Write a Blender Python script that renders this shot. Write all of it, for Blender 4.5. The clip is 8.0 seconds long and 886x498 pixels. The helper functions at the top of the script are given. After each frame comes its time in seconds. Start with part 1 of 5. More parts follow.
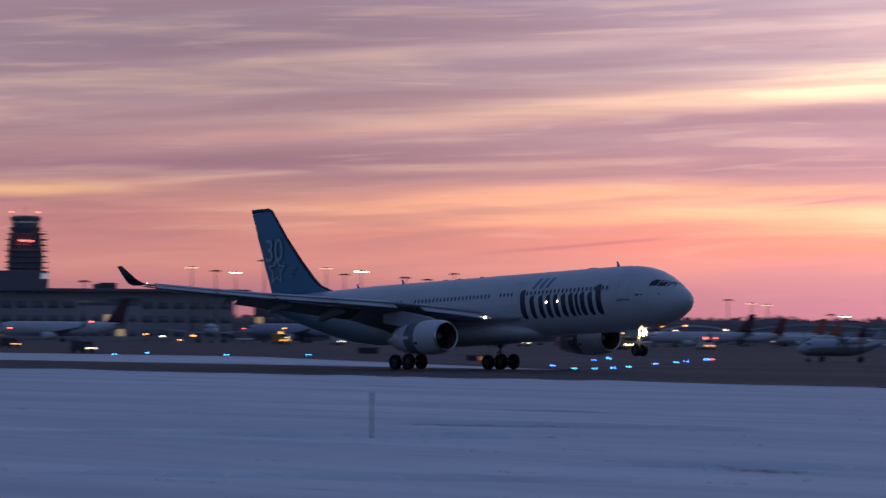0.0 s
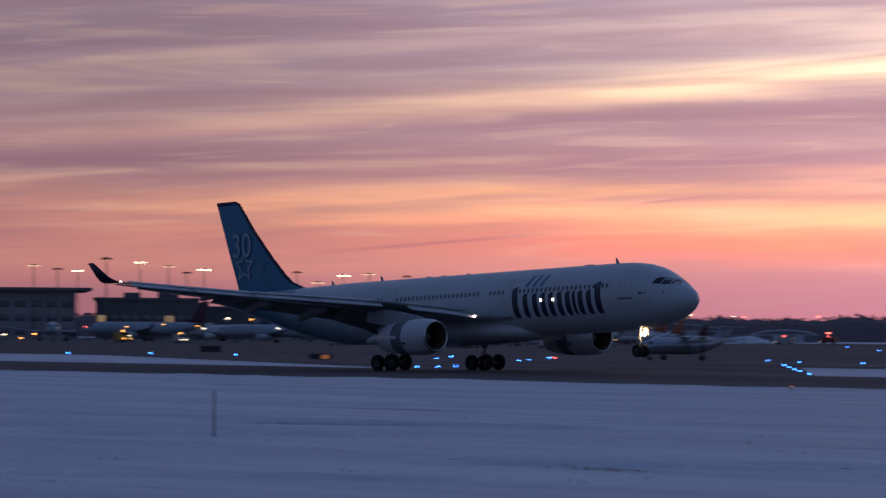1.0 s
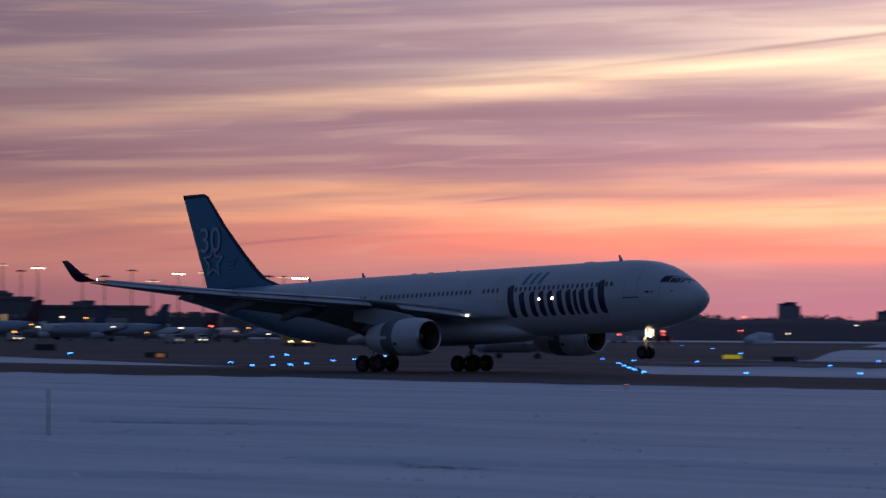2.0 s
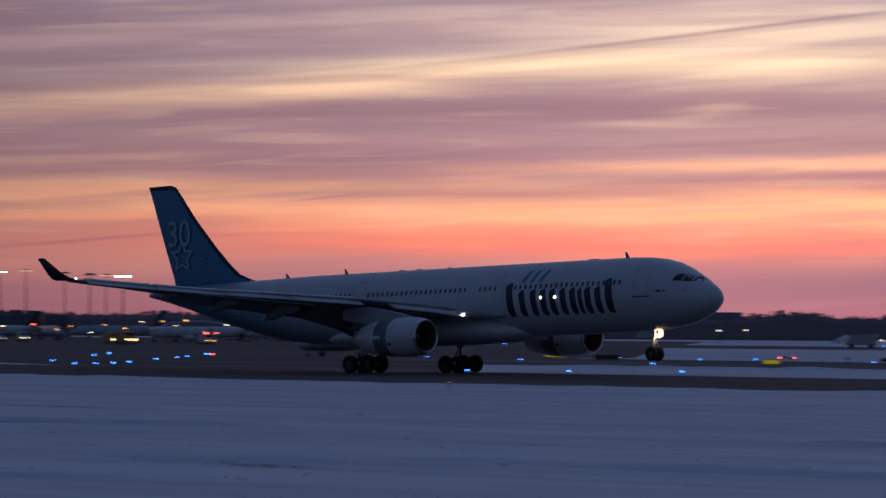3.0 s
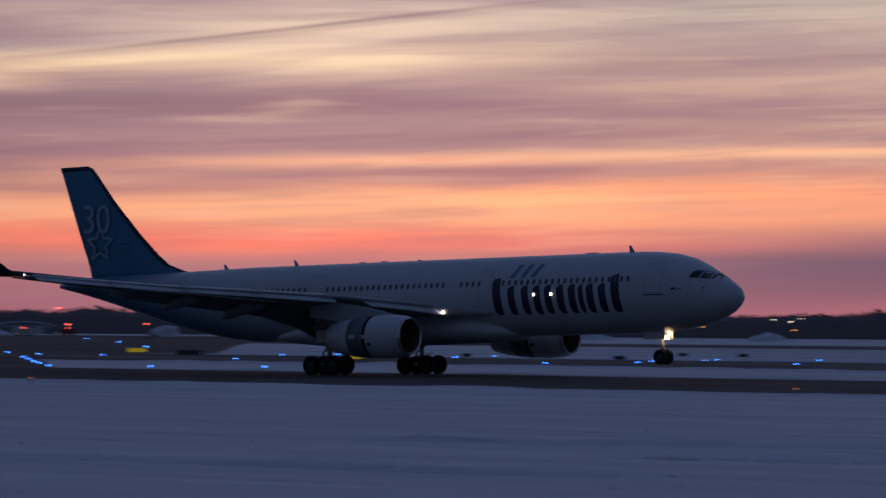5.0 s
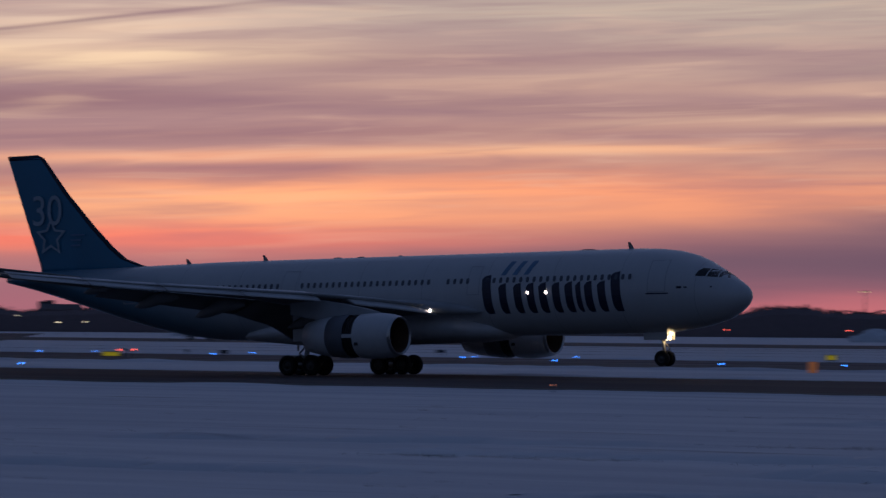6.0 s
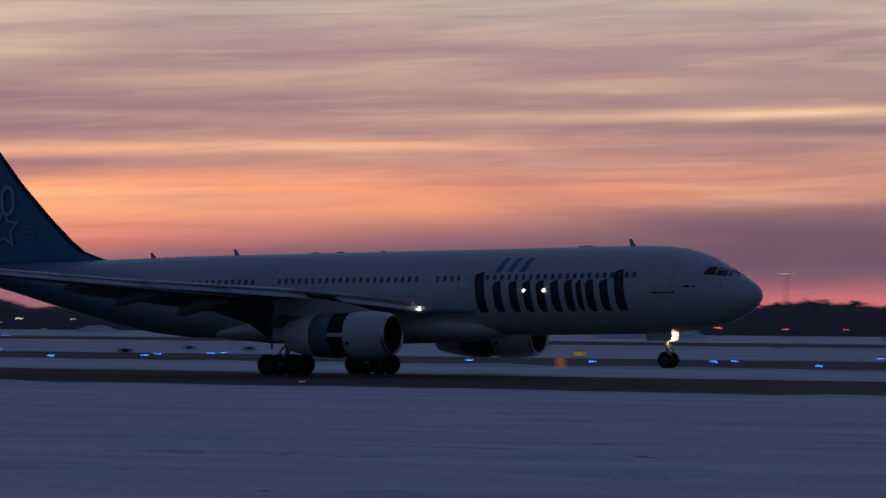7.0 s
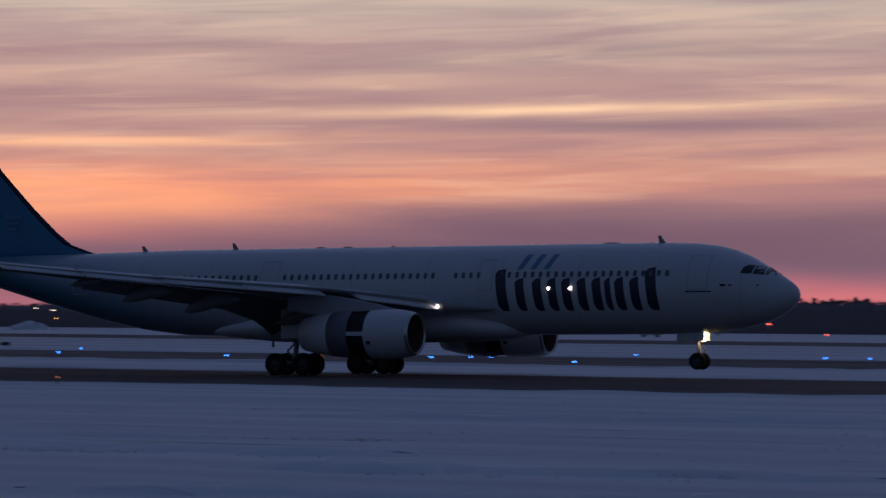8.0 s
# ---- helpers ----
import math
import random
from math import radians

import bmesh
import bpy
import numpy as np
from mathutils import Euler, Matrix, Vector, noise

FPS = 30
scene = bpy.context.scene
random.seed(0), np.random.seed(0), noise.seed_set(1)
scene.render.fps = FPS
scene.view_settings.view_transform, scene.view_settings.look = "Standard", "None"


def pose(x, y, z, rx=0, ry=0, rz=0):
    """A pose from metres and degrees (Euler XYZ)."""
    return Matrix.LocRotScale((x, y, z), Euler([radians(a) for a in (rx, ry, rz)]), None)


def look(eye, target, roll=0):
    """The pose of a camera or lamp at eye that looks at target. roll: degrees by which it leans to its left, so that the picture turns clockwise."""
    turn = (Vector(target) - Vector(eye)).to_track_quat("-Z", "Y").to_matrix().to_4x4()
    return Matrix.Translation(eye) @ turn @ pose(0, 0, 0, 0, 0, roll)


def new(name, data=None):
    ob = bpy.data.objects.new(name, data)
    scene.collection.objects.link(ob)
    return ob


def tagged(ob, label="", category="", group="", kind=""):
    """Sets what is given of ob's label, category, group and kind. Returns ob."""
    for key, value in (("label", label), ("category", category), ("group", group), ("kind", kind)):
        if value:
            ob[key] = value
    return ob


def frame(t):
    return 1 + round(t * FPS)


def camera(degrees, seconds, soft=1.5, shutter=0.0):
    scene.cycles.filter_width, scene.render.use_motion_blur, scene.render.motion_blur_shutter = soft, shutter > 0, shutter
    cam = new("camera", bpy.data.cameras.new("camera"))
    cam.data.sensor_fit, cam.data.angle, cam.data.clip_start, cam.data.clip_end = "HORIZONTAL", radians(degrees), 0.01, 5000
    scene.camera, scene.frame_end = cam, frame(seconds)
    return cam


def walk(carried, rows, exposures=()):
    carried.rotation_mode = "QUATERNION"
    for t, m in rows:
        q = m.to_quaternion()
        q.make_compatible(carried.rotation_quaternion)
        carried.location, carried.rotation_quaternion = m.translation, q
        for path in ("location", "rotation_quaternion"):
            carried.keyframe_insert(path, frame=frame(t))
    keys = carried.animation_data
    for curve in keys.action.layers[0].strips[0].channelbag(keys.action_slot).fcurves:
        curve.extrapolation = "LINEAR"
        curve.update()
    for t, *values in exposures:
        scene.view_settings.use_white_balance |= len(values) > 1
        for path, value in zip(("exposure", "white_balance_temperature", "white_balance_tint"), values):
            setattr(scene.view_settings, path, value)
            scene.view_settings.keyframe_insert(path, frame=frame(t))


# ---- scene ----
cam = camera(13.1, 8.0, soft=1.4, shutter=0.9)
EYE = (0.0, 0.0, 3.31)


def polar(bearing, dist, z=0.0):
    """A place by its bearing (degrees clockwise from +y) and its distance from the viewing mound."""
    b = radians(bearing)
    return Vector((dist * math.sin(b), dist * math.cos(b), z))


def aim(bearing, tilt, roll):
    e = radians(tilt)
    return look(EYE, Vector(EYE) + polar(bearing, 100 * math.cos(e), 100 * math.sin(e)), roll)


walk(cam, [
    (0.0, aim(-51.800, 1.245, 0.40)), (0.5, aim(-50.507, 1.241, 0.41)), (1.0, aim(-49.466, 1.237, 0.42)),
    (1.5, aim(-48.098, 1.231, 0.41)), (2.0, aim(-47.022, 1.230, 0.40)), (2.5, aim(-45.636, 1.226, 0.40)),
    (3.0, aim(-44.396, 1.221, 0.40)), (3.5, aim(-42.893, 1.219, 0.40)),
    (4.0, aim(-41.525, 1.210, 0.40)), (4.5, aim(-39.837, 1.201, 0.41)), (5.0, aim(-38.208, 1.194, 0.43)), (5.5, aim(-36.289, 1.185, 0.44)),
    (6.0, aim(-34.616, 1.173, 0.46)),
    (6.5, aim(-32.534, 1.163, 0.48)), (7.0, aim(-30.888, 1.145, 0.49)), (7.5, aim(-28.806, 1.128, 0.51)),
    (8.0, aim(-27.287, 1.112, 0.53))],
    exposures=[(0.0, -0.06), (0.5, -0.2), (1.0, -0.32), (1.5, -0.42), (3.0, -0.8), (3.5, -0.88), (4.5, -1.0), (6.5, -1.19), (7.0, -1.2), (8.0, -1.04)])

# the airliner's way along the runway: seconds, metres east of the viewer, nose-up degrees
ROLLOUT = [(0.0, -273.60, 2.51), (0.5, -262.45, 2.47), (1.0, -253.95, 2.42), (1.5, -243.12, 2.25), (2.0, -234.70, 2.22), (2.5, -223.92, 2.13), (3.0, -215.42, 2.02),
           (3.5, -204.87, 1.93), (4.0, -196.17, 1.81), (4.5, -185.76, 1.70), (5.0, -176.73, 1.56), (5.5, -166.01, 1.43), (6.0, -157.22, 1.32), (6.5, -146.69, 1.12),
           (7.0, -138.36, 1.02), (7.5, -127.43, 0.88), (8.0, -119.47, 0.76)]
LANE = 216.8          # the rollout line lies this far north of the viewer


# ---- world: dusk sky, clouds in long flat streaks ----
def srgb(r, g, b):
    return tuple(((c / 255 + 0.055) / 1.055) ** 2.4 if c > 10 else c / 255 / 12.92 for c in (r, g, b)) + (1.0,)


class Nodes:
    def __init__(self, tree):
        self.tree = tree
        tree.nodes.clear()

    def add(self, kind):
        return self.tree.nodes.new(kind)

    def link(self, a, b):
        self.tree.links.new(a, b)

    def math(self, op, a, b=None, c=None):
        n = self.add("ShaderNodeMath")
        n.operation = op
        for i, v in enumerate((a, b, c)):
            if v is None:
                continue
            if isinstance(v, (int, float)):
                n.inputs[i].default_value = v
            else:
                self.link(v, n.inputs[i])
        return n.outputs[0]

    def ramp(self, fac, stops, interp="LINEAR"):
        n = self.add("ShaderNodeValToRGB")
        n.color_ramp.interpolation = interp
        e = n.color_ramp.elements
        while len(e) < len(stops):
            e.new(0.5)
        for el, (p, c) in zip(e, stops):
            el.position, el.color = p, (c if len(c) == 4 else tuple(c) + (1,))
        self.link(fac, n.inputs[0])
        return n.outputs[0]

    def mix(self, fac, a, b, blend="MIX"):
        n = self.add("ShaderNodeMix")
        n.data_type, n.blend_type = "RGBA", blend
        for sock, v in ((n.inputs[0], fac), (n.inputs[6], a), (n.inputs[7], b)):
            if isinstance(v, (int, float, tuple)):
                sock.default_value = v
            else:
                self.link(v, sock)
        return n.outputs[2]

    def noise(self, vec, scale, detail=4.0, rough=0.55, dist=0.0):
        n = self.add("ShaderNodeTexNoise")
        n.inputs["Scale"].default_value, n.inputs["Detail"].default_value = scale, detail
        n.inputs["Roughness"].default_value, n.inputs["Distortion"].default_value = rough, dist
        if vec is not None:
            self.link(vec, n.inputs["Vector"])
        return n.outputs["Fac"]

    def combine(self, x, y, z=0.0):
        n = self.add("ShaderNodeCombineXYZ")
        for i, v in enumerate((x, y, z)):
            if isinstance(v, (int, float)):
                n.inputs[i].default_value = v
            else:
                self.link(v, n.inputs[i])
        return n.outputs[0]


def make_sky():
    w = bpy.data.worlds.new("dusk")
    scene.world = w
    w.use_nodes = True
    N = Nodes(w.node_tree)
    sep = N.add("ShaderNodeSeparateXYZ")
    N.link(N.add("ShaderNodeTexCoord").outputs["Generated"], sep.inputs[0])
    x, y, z = sep.outputs
    az = N.math("MULTIPLY", N.math("ARCTAN2", x, y), 180 / math.pi)
    el = N.math("MULTIPLY", N.math("ARCSINE", z), 180 / math.pi)
    # uneven cloud edges
    soft = N.noise(N.combine(N.math("MULTIPLY", az, 0.16), N.math("MULTIPLY", el, 1.7), 3.1), 1.0, 3, 0.5, 0.4)
    fine = N.noise(N.combine(N.math("MULTIPLY", az, 0.17), N.math("MULTIPLY", N.math("MULTIPLY_ADD", az, -0.035, el), 2.5), 7.7), 1.0, 4, 0.5, 0.5)
    drift = N.math("MULTIPLY", N.math("SUBTRACT", soft, 0.5), 0.75)
    warped = N.math("ADD", el, N.math("MULTIPLY", drift, 0.6))
    fac = N.math("POWER", N.math("DIVIDE", N.math("MAXIMUM", warped, 0.0), 90.0), 0.5)

    def at(e):
        return math.sqrt(e / 90)
    west = N.ramp(fac, [(0.0, srgb(176, 109, 126)), (at(0.5), srgb(180, 120, 134)), (at(1.1), srgb(202, 134, 136)), (at(1.7), srgb(202, 138, 138)),
                        (at(2.3), srgb(176, 134, 144)), (at(3.2), srgb(171, 138, 152)), (at(4.0), srgb(165, 141, 158)),
                        (at(5.0), srgb(158, 135, 156)), (at(9), srgb(116, 118, 142)), (at(25), srgb(84, 102, 142)), (1.0, srgb(68, 90, 136))])
    east = N.ramp(fac, [(0.0, srgb(205, 112, 126)), (at(0.5), srgb(168, 108, 122)), (at(1.0), srgb(130, 102, 120)), (at(1.6), srgb(162, 122, 128)),
                        (at(2.2), srgb(200, 145, 134)), (at(3.1), srgb(196, 154, 146)), (at(3.8), srgb(196, 162, 154)),
                        (at(5.0), srgb(186, 168, 162)), (at(9), srgb(114, 116, 138)), (at(25), srgb(78, 94, 130)), (1.0, srgb(62, 80, 120))])

    def step(value, lo, hi, a=0.0, b=1.0):
        n = N.add("ShaderNodeMapRange")
        n.interpolation_type = "SMOOTHSTEP"
        for key, v in (("From Min", lo), ("From Max", hi), ("To Min", a), ("To Max", b)):
            n.inputs[key].default_value = v
        N.link(value, n.inputs["Value"])
        return n.outputs[0]
    state = [N.mix(step(az, -50, -30), west, east)]

    def cloud(az0, el0, wide, thick, lean, colour, amount):
        """One long cloud bank: bearing and elevation of its middle, half width and half thickness in degrees, its slope."""
        u = N.math("SUBTRACT", az, az0)
        du = N.math("DIVIDE", u, wide)
        v = N.math("ADD", N.math("MULTIPLY_ADD", u, -lean, N.math("SUBTRACT", el, el0)), N.math("MULTIPLY", drift, min(1.0, thick * 2.2)))
        dv = N.math("DIVIDE", v, thick)
        g = N.math("EXPONENT", N.math("MULTIPLY", N.math("ADD", N.math("MULTIPLY", du, du), N.math("MULTIPLY", dv, dv)), -1.0))
        state[0] = N.mix(N.math("MULTIPLY", g, amount), state[0], srgb(*colour))

    cloud(-52.5, 1.10, 8, 0.26, 0.00, (230, 154, 142), 0.55)
    cloud(-48.5, 1.88, 6, 0.36, 0.02, (268, 192, 152), 0.95)
    cloud(-42.0, 1.45, 8, 0.34, 0.00, (266, 148, 120), 0.95)
    cloud(-40.0, 1.75, 6, 0.20, 0.01, (275, 196, 146), 0.9)
    cloud(-55.0, 2.50, 5, 0.22, 0.03, (140, 108, 134), 0.75)
    cloud(-46.0, 2.50, 5, 0.18, 0.01, (162, 120, 136), 0.75)
    cloud(-50.0, 3.15, 7, 0.16, 0.05, (156, 122, 146), 0.65)
    cloud(-55.5, 4.25, 5, 0.65, 0.03, (134, 113, 138), 0.85)
    cloud(-50.0, 4.30, 6, 0.14, 0.05, (198, 163, 170), 0.5)
    cloud(-58.0, 2.08, 1.7, 0.10, 0.00, (255, 196, 140), 0.7)
    cloud(-57.0, 1.65, 3.5, 0.35, 0.01, (176, 116, 130), 0.6)
    cloud(-53.0, 3.02, 5, 0.13, 0.07, (216, 163, 160), 0.6)
    cloud(-46.6, 3.60, 5, 0.18, 0.07, (272, 222, 186), 0.95)
    cloud(-41.0, 3.97, 5, 0.23, 0.03, (272, 236, 194), 0.95)
    cloud(-41.0, 3.35, 8, 0.27, 0.01, (150, 113, 126), 0.85)
    cloud(-39.0, 2.50, 4.5, 0.10, 0.02, (256, 178, 144), 0.85)
    cloud(-43.0, 2.05, 4.5, 0.15, -0.01, (158, 108, 124), 0.7)
    cloud(-42.5, 4.75, 5, 0.35, 0.06, (216, 182, 174), 0.6)
    cloud(-33.0, 1.92, 7, 0.34, 0.02, (268, 170, 126), 1.0)
    cloud(-26.0, 1.10, 10, 0.66, 0.045, (112, 88, 108), 1.0)
    cloud(-24.0, 0.35, 7, 0.26, 0.01, (232, 124, 128), 0.85)
    cloud(-35.0, 3.95, 4, 0.20, 0.03, (164, 127, 132), 0.65)
    cloud(-36.6, 2.88, 4.5, 0.13, 0.02, (162, 121, 128), 0.7)
    cloud(-31.0, 4.65, 8, 0.30, 0.00, (206, 187, 172), 0.6)
    cloud(-31.6, 3.58, 6, 0.12, 0.00, (222, 181, 160), 0.7)
    cloud(-32.5, 2.67, 4.5, 0.08, 0.02, (256, 190, 150), 0.85)
    cloud(-31.0, 3.25, 4, 0.12, 0.00, (162, 127, 132), 0.65)
    cloud(-25.0, 4.02, 4, 0.15, 0.05, (148, 129, 136), 0.7)
    cloud(-25.3, 3.22, 3.5, 0.08, 0.03, (266, 220, 178), 0.95)
    cloud(-24.0, 2.98, 4, 0.12, 0.00, (136, 113, 124), 0.75)
    cloud(-37.8, 1.86, 4.5, 0.20, 0.00, (278, 194, 142), 0.8)
    cloud(-39.8, 4.45, 3, 0.32, 0.04, (262, 228, 198), 0.65)
    cloud(-47.0, 2.13, 3.2, 0.09, 0.01, (262, 188, 142), 0.7)
    cloud(-41.5, 1.28, 6, 0.16, 0.00, (264, 132, 112), 0.7)
    cloud(-37.5, 2.35, 4, 0.10, 0.01, (170, 116, 124), 0.6)
    # old condensation trails
    cloud(-40.3, 4.46, 4.2, 0.035, 0.119, (150, 122, 129), 0.75)
    cloud(-40.6, 4.36, 3.6, 0.045, 0.119, (176, 146, 146), 0.5)
    cloud(-46.1, 1.98, 0.5, 0.020, 0.12, (196, 123, 127), 0.7)
    cloud(-49.5, 1.33, 1.6, 0.025, 0.09, (196, 118, 124), 0.7)
    low_west, low_east = step(el, 0.6, 1.9, 0.12, 1.0), step(el, 1.4, 2.2, 0.03, 1.0)
    low = N.math("MULTIPLY_ADD", step(az, -38, -31), N.math("SUBTRACT", low_east, low_west), low_west)
    calm = step(el, 6, 20, 1.0, 0.2)
    amount = N.math("MULTIPLY", low, calm)
    shade = N.ramp(fine, [(0.36, (1, 1, 1)), (0.56, (0, 0, 0))], "EASE")
    state[0] = N.mix(N.math("MULTIPLY", N.math("MULTIPLY", shade, amount), 0.36), state[0], srgb(144, 110, 130))
    light = N.ramp(fine, [(0.52, (0, 0, 0)), (0.74, (1, 1, 1))], "EASE")
    state[0] = N.mix(N.math("MULTIPLY", N.math("MULTIPLY", light, amount), 0.26), state[0], srgb(255, 213, 179))
    wisps = N.noise(N.combine(N.math("MULTIPLY", az, 0.34), N.math("MULTIPLY", N.math("MULTIPLY_ADD", az, -0.035, el), 5.2), 2.2), 1.0, 3, 0.5, 0.7)
    dim = N.ramp(wisps, [(0.34, (1, 1, 1)), (0.5, (0, 0, 0))], "EASE")
    state[0] = N.mix(N.math("MULTIPLY", N.math("MULTIPLY", dim, amount), 0.18), state[0], srgb(140, 108, 126))
    lit = N.ramp(wisps, [(0.54, (0, 0, 0)), (0.72, (1, 1, 1))], "EASE")
    state[0] = N.mix(N.math("MULTIPLY", N.math("MULTIPLY", lit, amount), 0.16), state[0], srgb(255, 212, 184))
    # the glow is strongest round the place where the sun went down, the far side of the sky is blue-grey
    gain = step(az, -55, -38, 1.0, 2.06)
    col = N.mix(1.0, state[0], N.combine(gain, gain, gain), "MULTIPLY")
    facing = step(N.math("COSINE", N.math("MULTIPLY", N.math("ADD", az, 38.0), math.pi / 180)), 0.25, 0.9)
    away = N.ramp(fac, [(0.0, srgb(88, 98, 118)), (at(8), srgb(80, 96, 128)), (at(30), srgb(70, 92, 134)), (1.0, srgb(62, 84, 128))])
    col = N.mix(facing, away, col)
    # the physical dusk sky adds its faint blue from behind
    sky = N.add("ShaderNodeTexSky")
    sky.sky_type, sky.sun_disc, sky.sun_elevation, sky.sun_rotation = "NISHITA", False, radians(-1.5), radians(-40)
    both = N.mix(1.0, col, N.mix(1.0, sky.outputs[0], (0.05, 0.05, 0.05, 1), "MULTIPLY"), "ADD")
    bg = N.add("ShaderNodeBackground")
    N.link(both, bg.inputs[0])
    bg.inputs[1].default_value = 1.0
    N.link(bg.outputs[0], N.add("ShaderNodeOutputWorld").inputs[0])


make_sky()

# ---- materials ----
def mat(name, color, rough=0.5, metal=0.0, grain=0.0, scale=8.0, stain=0.0, stain_scale=0.6, bump=0.0, glow=None, power=0.0, coat=0.0):
    """A painted, metal, rubber or mineral surface with fine grain and broad stains, in object space."""
    m = bpy.data.materials.new(name)
    m.use_nodes = True
    N = Nodes(m.node_tree)
    out = N.add("ShaderNodeOutputMaterial")
    b = N.add("ShaderNodeBsdfPrincipled")
    N.link(b.outputs[0], out.inputs[0])
    b.inputs["Roughness"].default_value, b.inputs["Metallic"].default_value = rough, metal
    b.inputs["Coat Weight"].default_value = coat
    base = tuple(color) + (1.0,)
    co = N.add("ShaderNodeTexCoord").outputs["Object"]
    dark = tuple(c * 0.55 for c in color) + (1.0,)
    light = tuple(min(1, c * 1.35) for c in color) + (1.0,)
    col = base
    if stain:
        col = N.mix(N.math("MULTIPLY", N.ramp(N.noise(co, stain_scale, 5), [(0.45, (0, 0, 0)), (0.7, (1, 1, 1))]), stain), col, dark)
    if grain:
        g = N.noise(co, scale, 5, 0.65)
        col = N.mix(N.math("MULTIPLY", g, grain), col, light)
        if bump:
            bp = N.add("ShaderNodeBump")
            bp.inputs["Strength"].default_value, bp.inputs["Distance"].default_value = bump, 0.05
            N.link(g, bp.inputs["Height"])
            N.link(bp.outputs[0], b.inputs["Normal"])
    if isinstance(col, tuple):
        b.inputs["Base Color"].default_value = col
    else:
        N.link(col, b.inputs["Base Color"])
    if glow:
        b.inputs["Emission Color"].default_value = tuple(glow) + (1.0,)
        b.inputs["Emission Strength"].default_value = power
    return m


def fuselage_paint():
    """White paint that turns to turquoise blue along a slanted line on the rear body, with faint panel seams and grime."""
    m = bpy.data.materials.new("fuselage_paint")
    m.use_nodes = True
    N = Nodes(m.node_tree)
    out, b = N.add("ShaderNodeOutputMaterial"), N.add("ShaderNodeBsdfPrincipled")
    N.link(b.outputs[0], out.inputs[0])
    b.inputs["Roughness"].default_value = 0.32
    b.inputs["Coat Weight"].default_value = 0.25
    co = N.add("ShaderNodeTexCoord").outputs["Object"]
    sep = N.add("ShaderNodeSeparateXYZ")
    N.link(co, sep.inputs[0])
    x, _, z = sep.outputs
    edge = N.math("ADD", x, N.math("MULTIPLY", N.math("SUBTRACT", z, 5.3), 2.6))
    blue = N.ramp(N.math("MULTIPLY_ADD", edge, 1 / 40, 1.0), [(0.42, (1, 1, 1)), (0.84, (0, 0, 0))], "EASE")
    white = N.mix(N.noise(co, 0.5, 5), (0.60, 0.62, 0.64, 1), (0.72, 0.73, 0.74, 1))
    streak = N.noise(N.combine(N.math("MULTIPLY", x, 2.5), 0.0, N.math("MULTIPLY", z, 0.5)), 1.0, 4)
    white = N.mix(N.math("MULTIPLY", streak, 0.25), white, (0.42, 0.43, 0.45, 1))
    teal = N.mix(N.noise(co, 0.7, 4), (0.03, 0.15, 0.24, 1), (0.05, 0.21, 0.32, 1))
    col = N.mix(blue, white, teal)
    seam = N.math("LESS_THAN", N.math("ABSOLUTE", N.math("SUBTRACT", N.math("FRACT", N.math("MULTIPLY", x, 0.19)), 0.5)), 0.004)
    col = N.mix(N.math("MULTIPLY", seam, 0.35), col, (0.2, 0.2, 0.22, 1))
    N.link(col, b.inputs["Base Color"])
    return m


def snow_material():
    m = bpy.data.materials.new("snow")
    m.use_nodes = True
    N = Nodes(m.node_tree)
    out, b = N.add("ShaderNodeOutputMaterial"), N.add("ShaderNodeBsdfPrincipled")
    N.link(b.outputs[0], out.inputs[0])
    b.inputs["Roughness"].default_value = 0.75
    co = N.add("ShaderNodeTexCoord").outputs["Object"]
    sep = N.add("ShaderNodeSeparateXYZ")
    N.link(co, sep.inputs[0])
    # the wind has combed the snow along the runway
    combed = N.combine(N.math("MULTIPLY", sep.outputs[0], 0.022), N.math("MULTIPLY", sep.outputs[1], 0.16), 0.0)
    drift = N.noise(combed, 1.0, 6, 0.6, 0.5)
    ripple = N.noise(N.combine(N.math("MULTIPLY", sep.outputs[0], 0.10), N.math("MULTIPLY", sep.outputs[1], 0.75), 4.0), 1.0, 3, 0.5, 0.3)
    col = N.mix(N.ramp(drift, [(0.3, (0, 0, 0)), (0.7, (1, 1, 1))]), (0.60, 0.63, 0.68, 1), (0.86, 0.88, 0.90, 1))
    col = N.mix(N.math("MULTIPLY", N.ramp(ripple, [(0.5, (0, 0, 0)), (0.75, (1, 1, 1))]), 0.06), col, (0.50, 0.53, 0.58, 1))
    # thin spots where dead grass shows through
    thin = N.math("MULTIPLY", N.ramp(N.noise(N.combine(N.math("MULTIPLY", sep.outputs[0], 0.045), N.math("MULTIPLY", sep.outputs[1], 0.30), 9.0), 1.0, 7, 0.65, 0.4), [(0.60, (0, 0, 0)), (0.70, (1, 1, 1))]), 0.6)
    col = N.mix(thin, col, (0.20, 0.19, 0.19, 1))
    N.link(col, b.inputs["Base Color"])
    bp = N.add("ShaderNodeBump")
    bp.inputs["Strength"].default_value, bp.inputs["Distance"].default_value = 0.4, 0.5
    N.link(N.noise(co, 0.16, 4, 0.5), bp.inputs["Height"])
    N.link(bp.outputs[0], b.inputs["Normal"])
    return m


